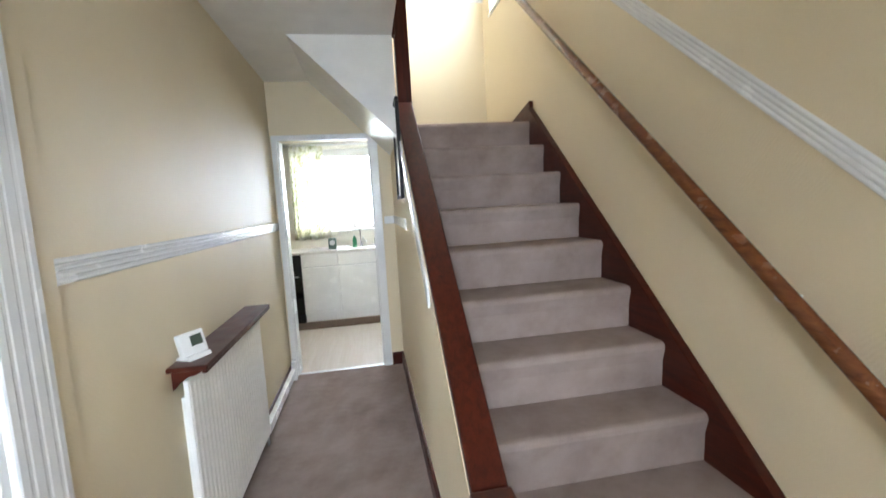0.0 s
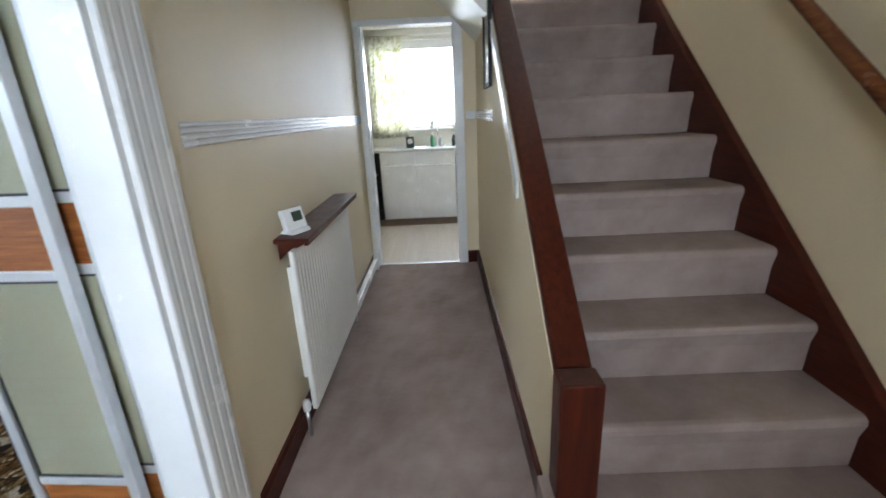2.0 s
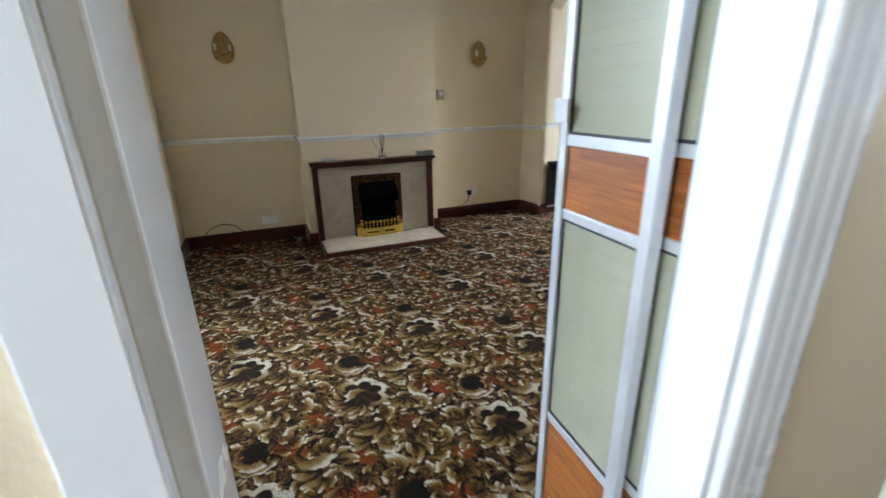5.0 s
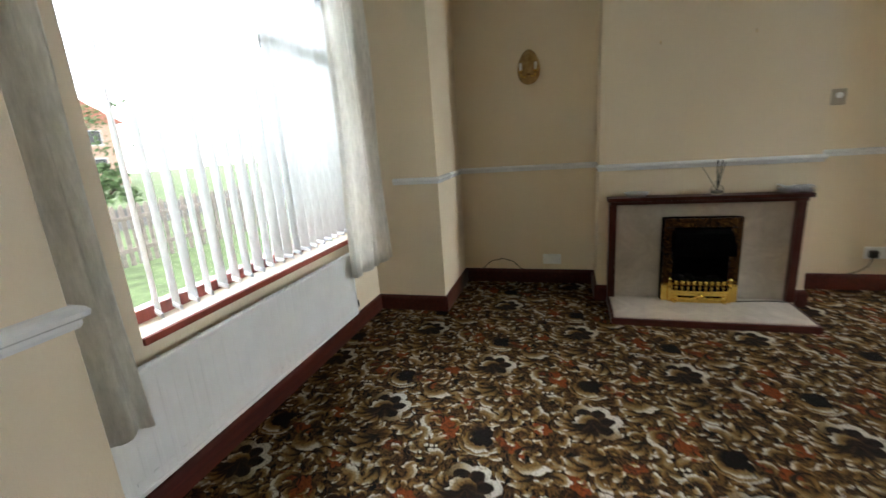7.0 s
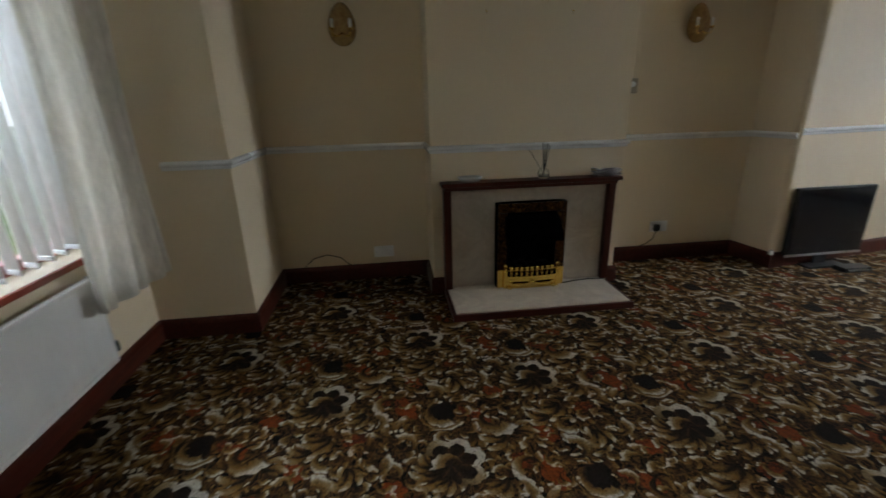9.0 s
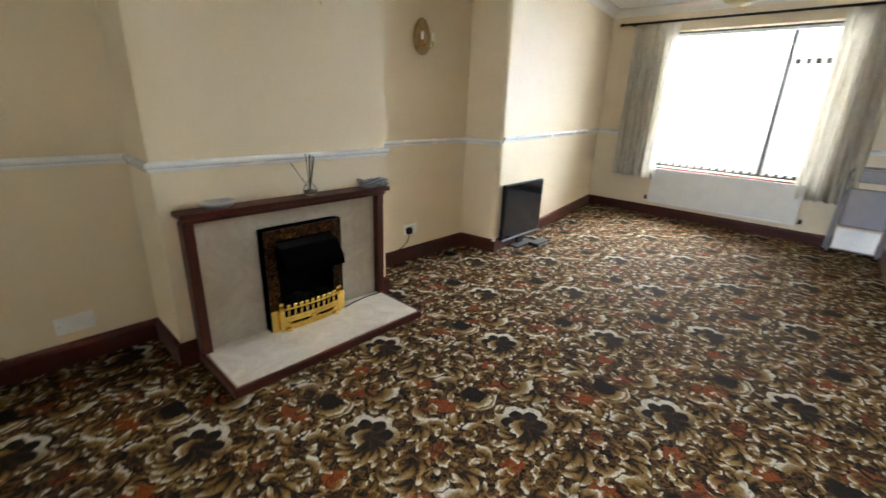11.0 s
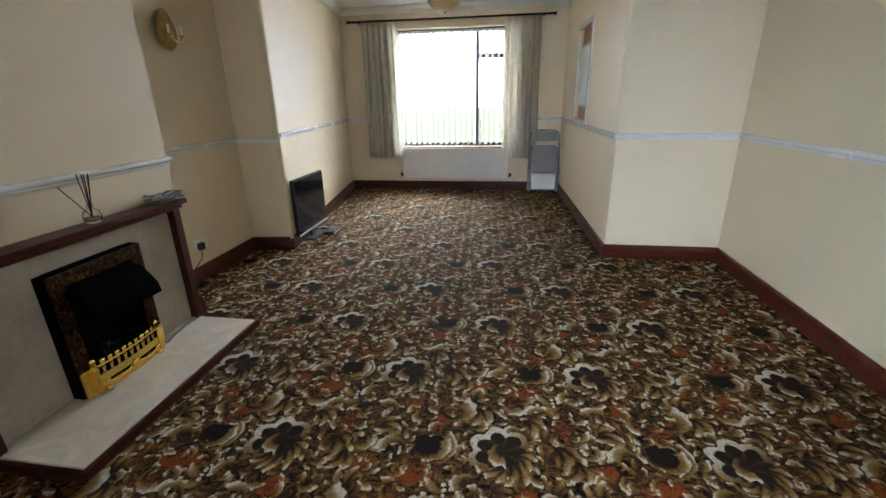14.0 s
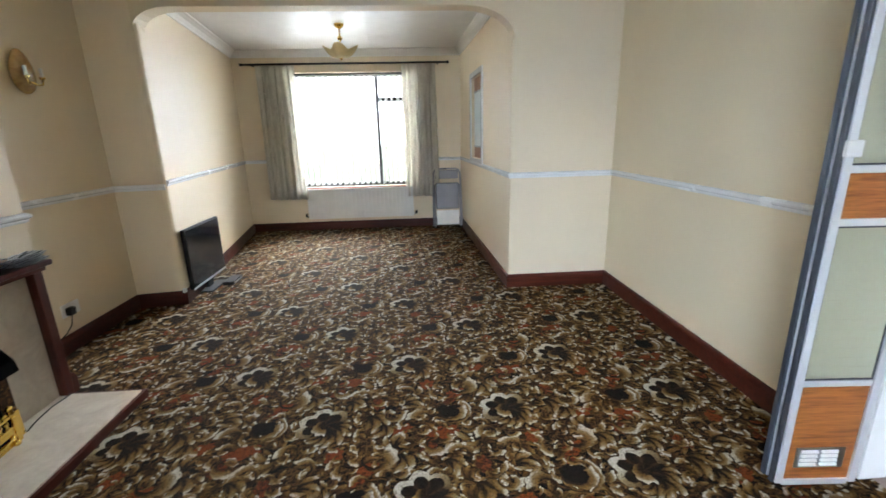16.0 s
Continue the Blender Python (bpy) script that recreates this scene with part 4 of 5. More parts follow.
for s in (-1, 1):
    part("fret_cheek", box(0.066, 0.097, s * 0.178 - 0.013, s * 0.178 + 0.013, 0.0, 0.125, 0.006), M_BRASS, fire)
    part("side_plinth", box(0.066, 0.072, s * 0.205 - 0.024, s * 0.205 + 0.024, 0.0, 0.125, 0.002), M_BRASS, fire)
    part("foot", lathe([(0, 0), (0.014, 0), (0.016, 0.008), (0.010, 0.016), (0, 0.02)], (0.10, s * 0.15, 0.0), 12), M_BRASS, fire, smooth=True)
    part("cheek_finial", lathe([(0.012, 0), (0.016, 0.012), (0.010, 0.02), (0.016, 0.032), (0.008, 0.044), (0, 0.048)], (0.082, s * 0.178, 0.125), 12), M_BRASS, fire, smooth=True)
single("power_cable", tube([(-3.55, 1.49, 0.056), (-3.575, 1.57, 0.054), (-3.59, 1.68, 0.054), (-3.58, 1.79, 0.053)], 0.0035, 6), M_BLACK, "black cable lying across the hearth", "cable", smooth=True)

# ---- on the mantelshelf ----
M_CLEAR = glass("clear_glass", (0.95, 0.97, 0.97, 1), 0.02)
dif = thing("reed_diffuser", "glass reed diffuser with dark reeds on the mantelshelf", "diffuser", (-3.605, 1.335, 0.768))
part("bottle", lathe([(0, 0), (0.026, 0), (0.036, 0.012), (0.038, 0.03), (0.030, 0.052), (0.014, 0.064), (0.013, 0.078), (0.016, 0.082), (0.011, 0.080), (0.010, 0.064), (0.026, 0.05), (0.033, 0.03), (0.030, 0.012), (0, 0.006)], turns=20), M_CLEAR, dif, smooth=True)
part("oil", lathe([(0, 0.008), (0.028, 0.010), (0.031, 0.024), (0, 0.025)], turns=16), plain("diffuser_oil", (0.35, 0.32, 0.26, 1), 0.2), dif, smooth=True)
for k, (dx, dy) in enumerate(((-0.03, -0.085), (-0.01, -0.01), (0.02, 0.015), (0.0, 0.035), (0.03, -0.012), (-0.02, 0.022))):
    part("reed", tube([(-dx * 0.08, -dy * 0.1, 0.012), (dx, dy, 0.225 - abs(dy) * 0.6)], 0.0022, 6), M_BLACK, dif)
dish = thing("silver_dish", "small silver oval dish on the mantelshelf", "dish", (-3.605, 0.86, 0.768))
part("bowl", lathe([(0, 0), (0.045, 0), (0.064, 0.014), (0.072, 0.030), (0.068, 0.030), (0.058, 0.014), (0, 0.005)], turns=24), M_STEEL, dish, smooth=True)
dish.scale = (0.75, 1.1, 1)
papers = thing("leaflet_stack", "striped black and white leaflets on the mantelshelf", "leaflets", (-3.60, 1.755, 0.768))
M_STRIPE = Nodes("striped_print")
sw = M_STRIPE.add("ShaderNodeTexWave", wave_type="BANDS")
sw.inputs["Scale"].default_value, sw.inputs["Distortion"].default_value = 14, 3.0
M_STRIPE.link(M_STRIPE.coords((1, 2, 1)), sw.inputs[0])
M_STRIPE = M_STRIPE.set(Base_Color=M_STRIPE.ramp(sw.outputs[1], [(0.35, srgb(60, 62, 66)), (0.55, srgb(220, 220, 222))]), Roughness=0.3)
for k in range(4):
    # a limp, wavy sheet, the upper ones curling up at their ends
    sheet = bmesh.new()
    grid = [[sheet.verts.new((u * 0.012 - 0.054, w * 0.014 - 0.084,
                              0.004 + 0.007 * k + (0.003 + 0.003 * k) * (1 + noise.noise(Vector((u * 0.4, w * 0.35, k * 3.7))))
                              + 0.00012 * k * (w - 6) ** 2 * 0.6)) for w in range(13)] for u in range(10)]
    for p, q in zip(grid, grid[1:]):
        for i in range(12):
            sheet.faces.new((p[i], p[i + 1], q[i + 1], q[i]))
    bmesh.ops.solidify(sheet, geom=sheet.faces[:], thickness=0.002)
    p = part("leaflet", tidy(sheet), M_STRIPE, papers, smooth=True)
    p.rotation_euler = (0, 0, radians((4, -9, 14, -5)[k]))

# ---- wall lights, switches, sockets ----
M_AMBER = Nodes("amber_glass")
v = M_AMBER.coords()
f1 = M_AMBER.noise(v, 24, 3, 0.6, 1.0)
M_AMBER = M_AMBER.set(Base_Color=M_AMBER.ramp(f1.outputs[0], [(0.3, srgb(150, 112, 62)), (0.7, srgb(198, 164, 108))]), Roughness=0.15, Transmission_Weight=0.25)


def wall_light(y):
    """An oval shell of amber glass before a brass plate with two candle holders."""
    w = thing("wall_light", "oval amber glass wall light with brass candle holders", "wall light", (-4.03, y, 1.72), "lounge wall lights")
    bm = bmesh.new()
    rings = []
    for j in range(7):
        t = j / 6
        rr = math.sin(t * math.pi / 2)
        rings.append([bm.verts.new((0.022 + 0.028 * math.cos(t * math.pi / 2), 0.085 * rr * math.cos(a) * (1 - 0.18 * math.sin(a)), 0.125 * rr * math.sin(a))) for a in [2 * math.pi * k / 28 for k in range(28)]] if j else [bm.verts.new((0.05, 0, 0))])
    for p, q in zip(rings, rings[1:]):
        for k in range(28):
            vs = [p[k % len(p)], q[k], q[(k + 1) % 28]] + ([p[(k + 1) % 28]] if len(p) > 1 else [])
            bm.faces.new(vs)
    bm.faces.new(rings[-1])
    part("glass_shell", tidy(bm), M_AMBER, w, "amber oval glass", True)
    part("back_plate", box(0.0, 0.024, -0.03, 0.03, -0.04, 0.04, 0.004), M_BRASS, w)
    for s in (-1, 1):
        arm = part("arm", tube([(0.045, 0, -0.05), (0.075, s * 0.03, -0.075), (0.085, s * 0.05, -0.07), (0.085, s * 0.055, -0.04)], 0.005, 8), M_BRASS, w, smooth=True)
        part("candle_cup", lathe([(0, 0), (0.010, 0), (0.016, 0.012), (0.015, 0.014), (0, 0.012)], (0.085, s * 0.055, -0.042), 14), M_BRASS, arm, smooth=True)
        part("candle_tube", lathe([(0.009, 0), (0.009, 0.05), (0.006, 0.054), (0, 0.055)], (0.085, s * 0.055, -0.03), 12), M_PLASTIC, arm, smooth=True)
    return w


wall_light(0.125)
wall_light(2.54)

plate = thing("blank_plate", "white double wall plate above the skirting", "wall plate", (-4.03, 0.285, 0.205))
part("plate", box(0.0, 0.012, -0.073, 0.073, -0.043, 0.043, 0.005), M_PLASTIC, plate)
for s in (-1, 1):
    part("screw", lathe([(0.004, 0), (0.004, 0.002), (0, 0.0025)], (0, 0, 0), 8), M_STEEL, plate).matrix_basis = pose(0.012, s * 0.06, 0, 0, 90, 0)
single("loose_cable", tube([(-4.015, -0.30, 0.118), (-4.0, -0.22, 0.19), (-3.99, -0.12, 0.215), (-3.985, -0.03, 0.19), (-3.99, 0.03, 0.13), (-4.0, 0.06, 0.118)], 0.004, 6), plain("brown_cable", (0.05, 0.03, 0.02, 1), 0.5), "brown cable looping above the skirting", "cable", smooth=True)
sk = thing("wall_socket", "white wall socket with a black plug", "socket", (-4.03, 2.46, 0.27))
part("plate", box(0.0, 0.012, -0.073, 0.073, -0.043, 0.043, 0.005), M_PLASTIC, sk)
plug = part("plug", box(0.012, 0.05, -0.055, -0.008, -0.03, 0.022, 0.007), M_BLACK, sk, "black plug")
part("cord", tube([(0.03, -0.03, -0.03), (0.032, -0.05, -0.09), (0.028, -0.10, -0.13), (0.028, -0.16, -0.15)], 0.0035, 6), M_BLACK, plug, smooth=True)
ctl = thing("thermostat_box", "small beige control box on the alcove wall", "control box", (-4.03, 2.10, 1.323))
part("case", box(0.0, 0.03, -0.04, 0.04, -0.05, 0.05, 0.006), plain("beige_grey_plastic", (0.34, 0.29, 0.22, 1), 0.45), ctl)
part("dial", lathe([(0.018, 0), (0.018, 0.008), (0, 0.01)], turns=16), M_PLASTIC, ctl).matrix_basis = pose(0.03, 0, 0.01, 0, 90, 0)
for y in (0.969, 1.484):
    single("picture_hook", tube([(-3.66, y, 1.735), (-3.652, y, 1.73), (-3.648, y, 1.722), (-3.652, y, 1.715)], 0.003, 6), M_BRASS, "small brass picture hook on the chimney breast", "hook", "picture hooks", True)

# ---- television ----
tv = thing("television", "black flat-screen television standing on the floor against the wall", "television", (-3.652, 3.575, 0.0))
tv.rotation_euler = (0, 0, radians(1))
part("case", box(-0.035, 0.0, -0.325, 0.325, 0.085, 0.60, 0.006), M_BLACK, tv)
M_SCREEN = plain("tv_screen", (0.008, 0.008, 0.009, 1), 0.08, vary=0.01, bump=0.0)
part("screen", box(0.0, 0.002, -0.312, 0.312, 0.105, 0.588, 0.0), M_SCREEN, tv, "glossy black screen")
part("chin", box(-0.002, 0.006, -0.325, 0.325, 0.082, 0.098, 0.002), M_STEEL, tv, "silver strip")
part("neck", box(-0.03, -0.006, -0.05, 0.05, 0.012, 0.085, 0.003), M_BLACK, tv)
part("base", box(-0.035, 0.07, -0.16, 0.16, 0.0, 0.014, 0.005), M_BLACK, tv)
rc = thing("set_top_box", "small black box on the carpet in front of the television", "set-top box", (-3.52, 3.70, 0.0))
part("case", box(-0.05, 0.05, -0.11, 0.11, 0.0, 0.032, 0.006), M_BLACK, rc)
part("front_strip", box(0.05, 0.052, -0.08, 0.08, 0.010, 0.022), M_STEEL, rc)
single("corner_bead", box(-3.69, -3.664, 3.150, 3.176, 0.10, 0.135, 0.003), M_WHITE, "white end cap on the skirting corner", "end cap")

# ---- folding chair ----
chair = thing("folding_chair", "grey folding chair, folded and leaning against the wall", "chair", (-1.29, REAR - 0.20, 0.0))
chair.rotation_euler = (radians(-10), 0, 0)
for s in (-1, 1):
    part("back_leg", tube([(s * 0.205, 0.0, 0.012), (s * 0.200, 0.0, 0.45), (s * 0.190, 0.0, 0.78), (s * 0.165, 0.0, 0.825), (s * 0.12, 0.0, 0.840), (0, 0, 0.842)], 0.012, 10), M_GREY, chair, smooth=True)
    part("front_leg", tube([(s * 0.180, -0.035, 0.012), (s * 0.180, -0.035, 0.40), (s * 0.178, -0.015, 0.62)], 0.011, 10), M_GREY, chair, smooth=True)
    part("rubber_foot", lathe([(0, 0), (0.015, 0), (0.014, 0.03), (0, 0.03)], (s * 0.205, 0, 0), 10), M_BLACK, chair, smooth=True)
part("backrest", box(-0.165, 0.165, -0.008, 0.012, 0.70, 0.822, 0.012), M_GREY, chair, "grey padded backrest")
part("seat", box(-0.165, 0.165, -0.062, -0.030, 0.27, 0.64, 0.018), plain("grey_seat", (0.24, 0.24, 0.26, 1), 0.6), chair, "grey padded seat")
part("seat_underside", box(-0.16, 0.16, -0.056, -0.036, 0.05, 0.25, 0.006), M_PLASTIC, chair, "white seat panel")
for z in (0.045, 0.16):
    part("cross_bar", tube([(-0.185, -0.035, z), (0.185, -0.035, z)], 0.008, 8), M_GREY, chair, smooth=True)

# ---- ceiling light ----
lamp = thing("ceiling_light", "brass ceiling light with a frosted petal glass bowl", "ceiling light", (-2.46, 4.58, 0.0))
part("rose", lathe([(0, CEIL), (0.05, CEIL), (0.05, CEIL - 0.012), (0.03, CEIL - 0.035), (0.012, CEIL - 0.045), (0, CEIL - 0.045)], turns=20), M_BRASS, lamp, smooth=True)
part("stem", tube([(0, 0, CEIL - 0.04), (0, 0, 2.12)], 0.008, 10), M_BRASS, lamp, smooth=True)
part("ball", lathe([(0, 0), (0.02, 0.01), (0.026, 0.026), (0.02, 0.042), (0, 0.052)], (0, 0, 2.26), 16), M_BRASS, lamp, smooth=True)
M_PETAL = plain("frosted_petal_glass", srgb(226, 206, 164), 0.25, vary=0.1)
bowl = bmesh.new()
nn, mm = 40, 8
rings = []
for j in range(mm + 1):
    t = j / mm
    ring = []
    for k in range(nn):
        a = 2 * math.pi * k / nn
        pet = 0.5 + 0.5 * math.cos(4 * a)
        r = 0.02 + (0.10 + 0.065 * pet) * t
        z = 2.095 + 0.03 * t * t + (0.045 + 0.05 * pet) * t ** 3
        ring.append(bowl.verts.new((r * math.cos(a), r * math.sin(a), z)))
    rings.append(ring)
for p, q in zip(rings, rings[1:]):
    for k in range(nn):
        bowl.faces.new((p[k], p[(k + 1) % nn], q[(k + 1) % nn], q[k]))
bowl.faces.new(rings[0])
bmesh.ops.solidify(bowl, geom=bowl.faces[:], thickness=0.004)
part("glass_bowl", tidy(bowl), M_PETAL, lamp, "frosted cream petal bowl", True)
part("finial", lathe([(0, 0), (0.008, 0.004), (0.012, 0.014), (0.02, 0.022), (0, 0.026)], (0, 0, 2.072), 14), M_BRASS, lamp, smooth=True)

# ---- serving hatch ----
hx = -0.97 - 0.10 * (4.72 - 3.33) / (REAR - 3.33)
hatch = thing("window_5", "serving hatch window with a white frame and amber panels", "serving hatch", (hx, 4.72, 0), kind="structure")
hatch.rotation_euler = (0, 0, math.atan(0.10 / (REAR - 3.33)))
h0, h1 = HATCH[0] - 4.72, HATCH[1] - 4.72
for a, b, c, d in ((h0 - 0.05, h1 + 0.05, 0.97, 1.025), (h0 - 0.05, h1 + 0.05, 1.925, 1.98), (h0 - 0.05, h0 + 0.008, 1.025, 1.925), (h1 - 0.008, h1 + 0.05, 1.025, 1.925)):
    part("frame", box(-0.018, 0.0, a, b, c, d, 0.004), M_WHITE, hatch)
M_OBSC = Nodes("obscured_glass")
v = M_OBSC.noise(M_OBSC.coords(), 90, 2)
M_OBSC.bump(v.outputs[0], 0.6, 0.002)
M_OBSC = M_OBSC.set(Base_Color=(0.80, 0.86, 0.84, 1), Roughness=0.35, Transmission_Weight=0.7)
for c, d, m in ((1.03, 1.15, M_TEAK), (1.17, 1.76, M_OBSC), (1.78, 1.92, M_TEAK)):
    part("panel", box(0.03, 0.045, h0 + 0.008, h1 - 0.008, c, d, 0.002), m, hatch)
for c in (1.16, 1.77):
    part("bar", box(0.026, 0.05, h0 + 0.008, h1 - 0.008, c - 0.010, c + 0.010, 0.002), M_WHITE, hatch)

# ---- bifold door between hall and lounge ----
door = thing("door_1", "folded aluminium door with teak panels and patterned glass", "door", kind="structure")
M_PATGLASS = Nodes("patterned_glass")
wv = M_PATGLASS.add("ShaderNodeTexBrick")
for k_, v_ in (("Scale", 9.0), ("Mortar Size", 0.018), ("Brick Width", 0.9), ("Row Height", 0.32)):
    wv.inputs[k_].default_value = v_
mp = M_PATGLASS.coords((1, 1, 1), (radians(90), 0, 0))
M_PATGLASS.link(mp, wv.inputs[0])
pn = M_PATGLASS.noise(M_PATGLASS.coords(), 55, 3)
M_PATGLASS.bump(Val(M_PATGLASS, wv.outputs[1]) * 1.5 + Val(M_PATGLASS, pn.outputs[0]) * 0.4, 0.5, 0.003)
M_PATGLASS = M_PATGLASS.set(Base_Color=srgb(196, 196, 170), Roughness=0.25, Transmission_Weight=0.2)


def leaf(x0, y0, x1, y1, vent, bolt):
    """One leaf from its free edge to its hinge edge, standing on the floor."""
    w = math.hypot(x1 - x0, y1 - y0)
    f = part("leaf_frame", None or box(0.0, 0.028, -0.015, 0.015, 0.02, 1.98, 0.003), M_ALU, door, "aluminium frame")
    bm = bmesh.new()
    bm.from_mesh(f.data)
    bm = box(w - 0.028, w, -0.015, 0.015, 0.02, 1.98, 0.003, bm)
    for z in (0.022, 0.437, 1.012, 1.178, 1.955):
        bm = box(0.028, w - 0.028, -0.013, 0.013, z - 0.012, z + 0.012, 0.003, bm)
    bm.to_mesh(f.data)
    bm.free()
    f.location = (x0, y0, 0)
    f.rotation_euler = (0, 0, math.atan2(y1 - y0, x1 - x0))
    for c, d, m, nm in ((0.034, 0.425, M_TEAK, "wood_panel"), (0.449, 1.0, M_PATGLASS, "glass_panel"), (1.024, 1.166, M_TEAK, "wood_panel"), (1.19, 1.943, M_PATGLASS, "glass_panel")):
        part(nm, box(0.028, w - 0.028, -0.006, 0.006, c, d), m, f)
        if nm == "glass_panel":
            for a, b, e, g in ((0.028, 0.033, c, d), (w - 0.033, w - 0.028, c, d), (0.033, w - 0.033, c, c + 0.006), (0.033, w - 0.033, d - 0.006, d)):
                part("gasket", box(a, b, -0.009, 0.009, e, g), M_RUBBER, f)
    if vent:
        part("vent_plate", box(0.06, w - 0.06, -0.010, -0.006, 0.085, 0.17, 0.001), M_STEEL, f, "aluminium vent")
        for r_ in range(4):
            for s_ in (0, 1):
                a = 0.075 + s_ * (w - 0.15) / 2
                part("louvre", prism([(-0.010, 0.094 + 0.018 * r_), (-0.017, 0.098 + 0.018 * r_), (-0.010, 0.107 + 0.018 * r_)], "x", a, a + (w - 0.15) / 2 - 0.012), M_PLASTIC, f)
    if bolt:
        part("latch", box(-0.012, 0.040, -0.026, -0.015, 1.215, 1.265, 0.003), M_PLASTIC, f, "white latch")
    part("edge_gasket", box(-0.010, 0.0, -0.010, 0.010, 0.02, 1.98, 0.002), M_RUBBER, f)
    return f


leaf(-0.458, 0.950, -0.160, 0.930, True, True)
leaf(-0.455, 0.990, -0.105, 0.968, False, False)

# ---- hall things ----
shelf = thing("radiator_shelf", "dark mahogany shelf above the hall radiator", "shelf", (0.0, 2.125, 0.86))
part("board", box(0.0, 0.138, -0.50, 0.50, 0.0, 0.018, 0.004), M_MAHOGY, shelf)
part("lip", box(0.118, 0.136, -0.50, 0.50, -0.012, 0.0, 0.003), M_MAHOGY, shelf)
for s in (-0.45, 0.45):
    part("bracket", prism([(0.0, 0.0), (0.115, 0.0), (0.10, -0.02), (0.03, -0.05), (0.0, -0.08)], "y", s - 0.012, s + 0.012, 0.002), M_MAHOG, shelf)
th = thing("thermostat", "white wireless room thermostat with a grey display on the shelf", "thermostat", (0.062, 1.735, 0.878))
th.rotation_euler = (0, 0, radians(62))
part("body", box(-0.055, 0.055, -0.012, 0.014, 0.012, 0.100, 0.006), M_PLASTIC, th).rotation_euler = (radians(-14), 0, 0)
part("display", box(-0.012, 0.038, -0.0145, -0.0115, 0.044, 0.084, 0.001), M_LCD, th, "grey display").rotation_euler = (radians(-14), 0, 0)
part("stand", prism([(-0.03, 0.0), (0.045, 0.0), (0.035, 0.012), (0.0, 0.016), (-0.02, 0.016)], "x", -0.05, 0.05, 0.003), M_PLASTIC, th)
pc = thing("pipe_cover", "white boxed pipe cover along the skirting", "pipe cover", (0.0, 3.1, 0.0))
part("cover", box(0.019, 0.055, -0.40, 0.55, 0.045, 0.105, 0.004), M_WHITE, pc)
part("elbow", box(0.019, 0.060, 0.55, 0.60, 0.0, 0.16, 0.004), M_WHITE, pc)
pic = thing("framed_picture", "dark framed picture on the wall below the stairs", "picture", (0.97, 2.78, 1.75))
for a, b, c, d in ((-0.16, 0.16, -0.30, -0.275), (-0.16, 0.16, 0.275, 0.30), (-0.16, -0.135, -0.275, 0.275), (0.135, 0.16, -0.275, 0.275)):
    part("moulding", box(-0.022, 0.0, a, b, c, d, 0.003), M_BLACK, pic)
part("print", box(-0.010, -0.002, -0.135, 0.135, -0.275, 0.275), plain("pale_print", (0.55, 0.53, 0.48, 1), 0.3), pic, "pale print")

rail = thing("handrail", "round varnished wooden handrail on the stair wall", "handrail")


def rail_z(y):
    return 0.905 + (y - 0.80) * 0.855


part("rail", tube([(1.885, -0.3, rail_z(-0.3)), (1.885, 1.0, rail_z(1.0)), (1.885, 2.2, rail_z(2.2)), (1.885, 3.12, rail_z(3.12))], 0.024, 16), M_RAIL, rail, smooth=True)
for y in (1.05, 1.98, 2.92):
    br = part("bracket", tube([(1.955, y, rail_z(y) - 0.06), (1.915, y, rail_z(y) - 0.06), (1.888, y, rail_z(y) - 0.045), (1.885, y, rail_z(y) - 0.02)], 0.007, 8), M_PLASTIC, rail, "white bracket", True)
    part("bracket_plate", box(1.947, 1.955, y - 0.02, y + 0.02, rail_z(y) - 0.085, rail_z(y) - 0.035, 0.002), M_PLASTIC, br)

# ---- kitchen beyond the doorway ----
M_LAM = wood("pale_laminate", srgb(196, 184, 170), srgb(208, 198, 186), 0.16, "y", 0.3)
M_KWALL = plain("kitchen_wall_paint", (0.78, 0.75, 0.66, 1), 0.6, vary=0.03)
KY = 6.15
structure("floor_kitchen", box(-0.87, 1.9, 3.77, KY, -0.1, -0.002), M_LAM, "pale laminate kitchen floor", "floor")
structure("ceiling_kitchen", prism([(-0.9, 3.89), (0.97, 3.89), (0.97, 4.3), (1.9, 4.3), (1.9, KY + 0.2), (-0.9, KY + 0.2)], "z", 2.42, 2.5), M_CEIL, "white kitchen ceiling", "ceiling")
KW = (-0.22, 1.15, 1.12, 2.24)
structure("wall_kitchen_rear", holed("y", KY, KY + 0.2, -0.9, 1.9, 0, 2.45, [KW]), M_KWALL, "pale kitchen wall with window", "wall")
structure("wall_kitchen_right", box(1.75, 1.9, 4.3, KY, 0, 2.45), M_KWALL, "pale kitchen wall", "wall")
w3 = window("window_6", KY + 0.12, -1, KW[0], KW[1], KW[2], KW[3], [], None, M_WHITE, "kitchen window above the sink", M_WHITE)
part("window_sill", box(KW[0], KW[1], KY - 0.02, KY + 0.09, KW[2] - 0.02, KW[2] - 0.001, 0.004), M_WHITE, w3)
part("head_board", box(KW[0], KW[1], KY + 0.02, KY + 0.05, 2.13, 2.235, 0.004), M_WHITE, w3)


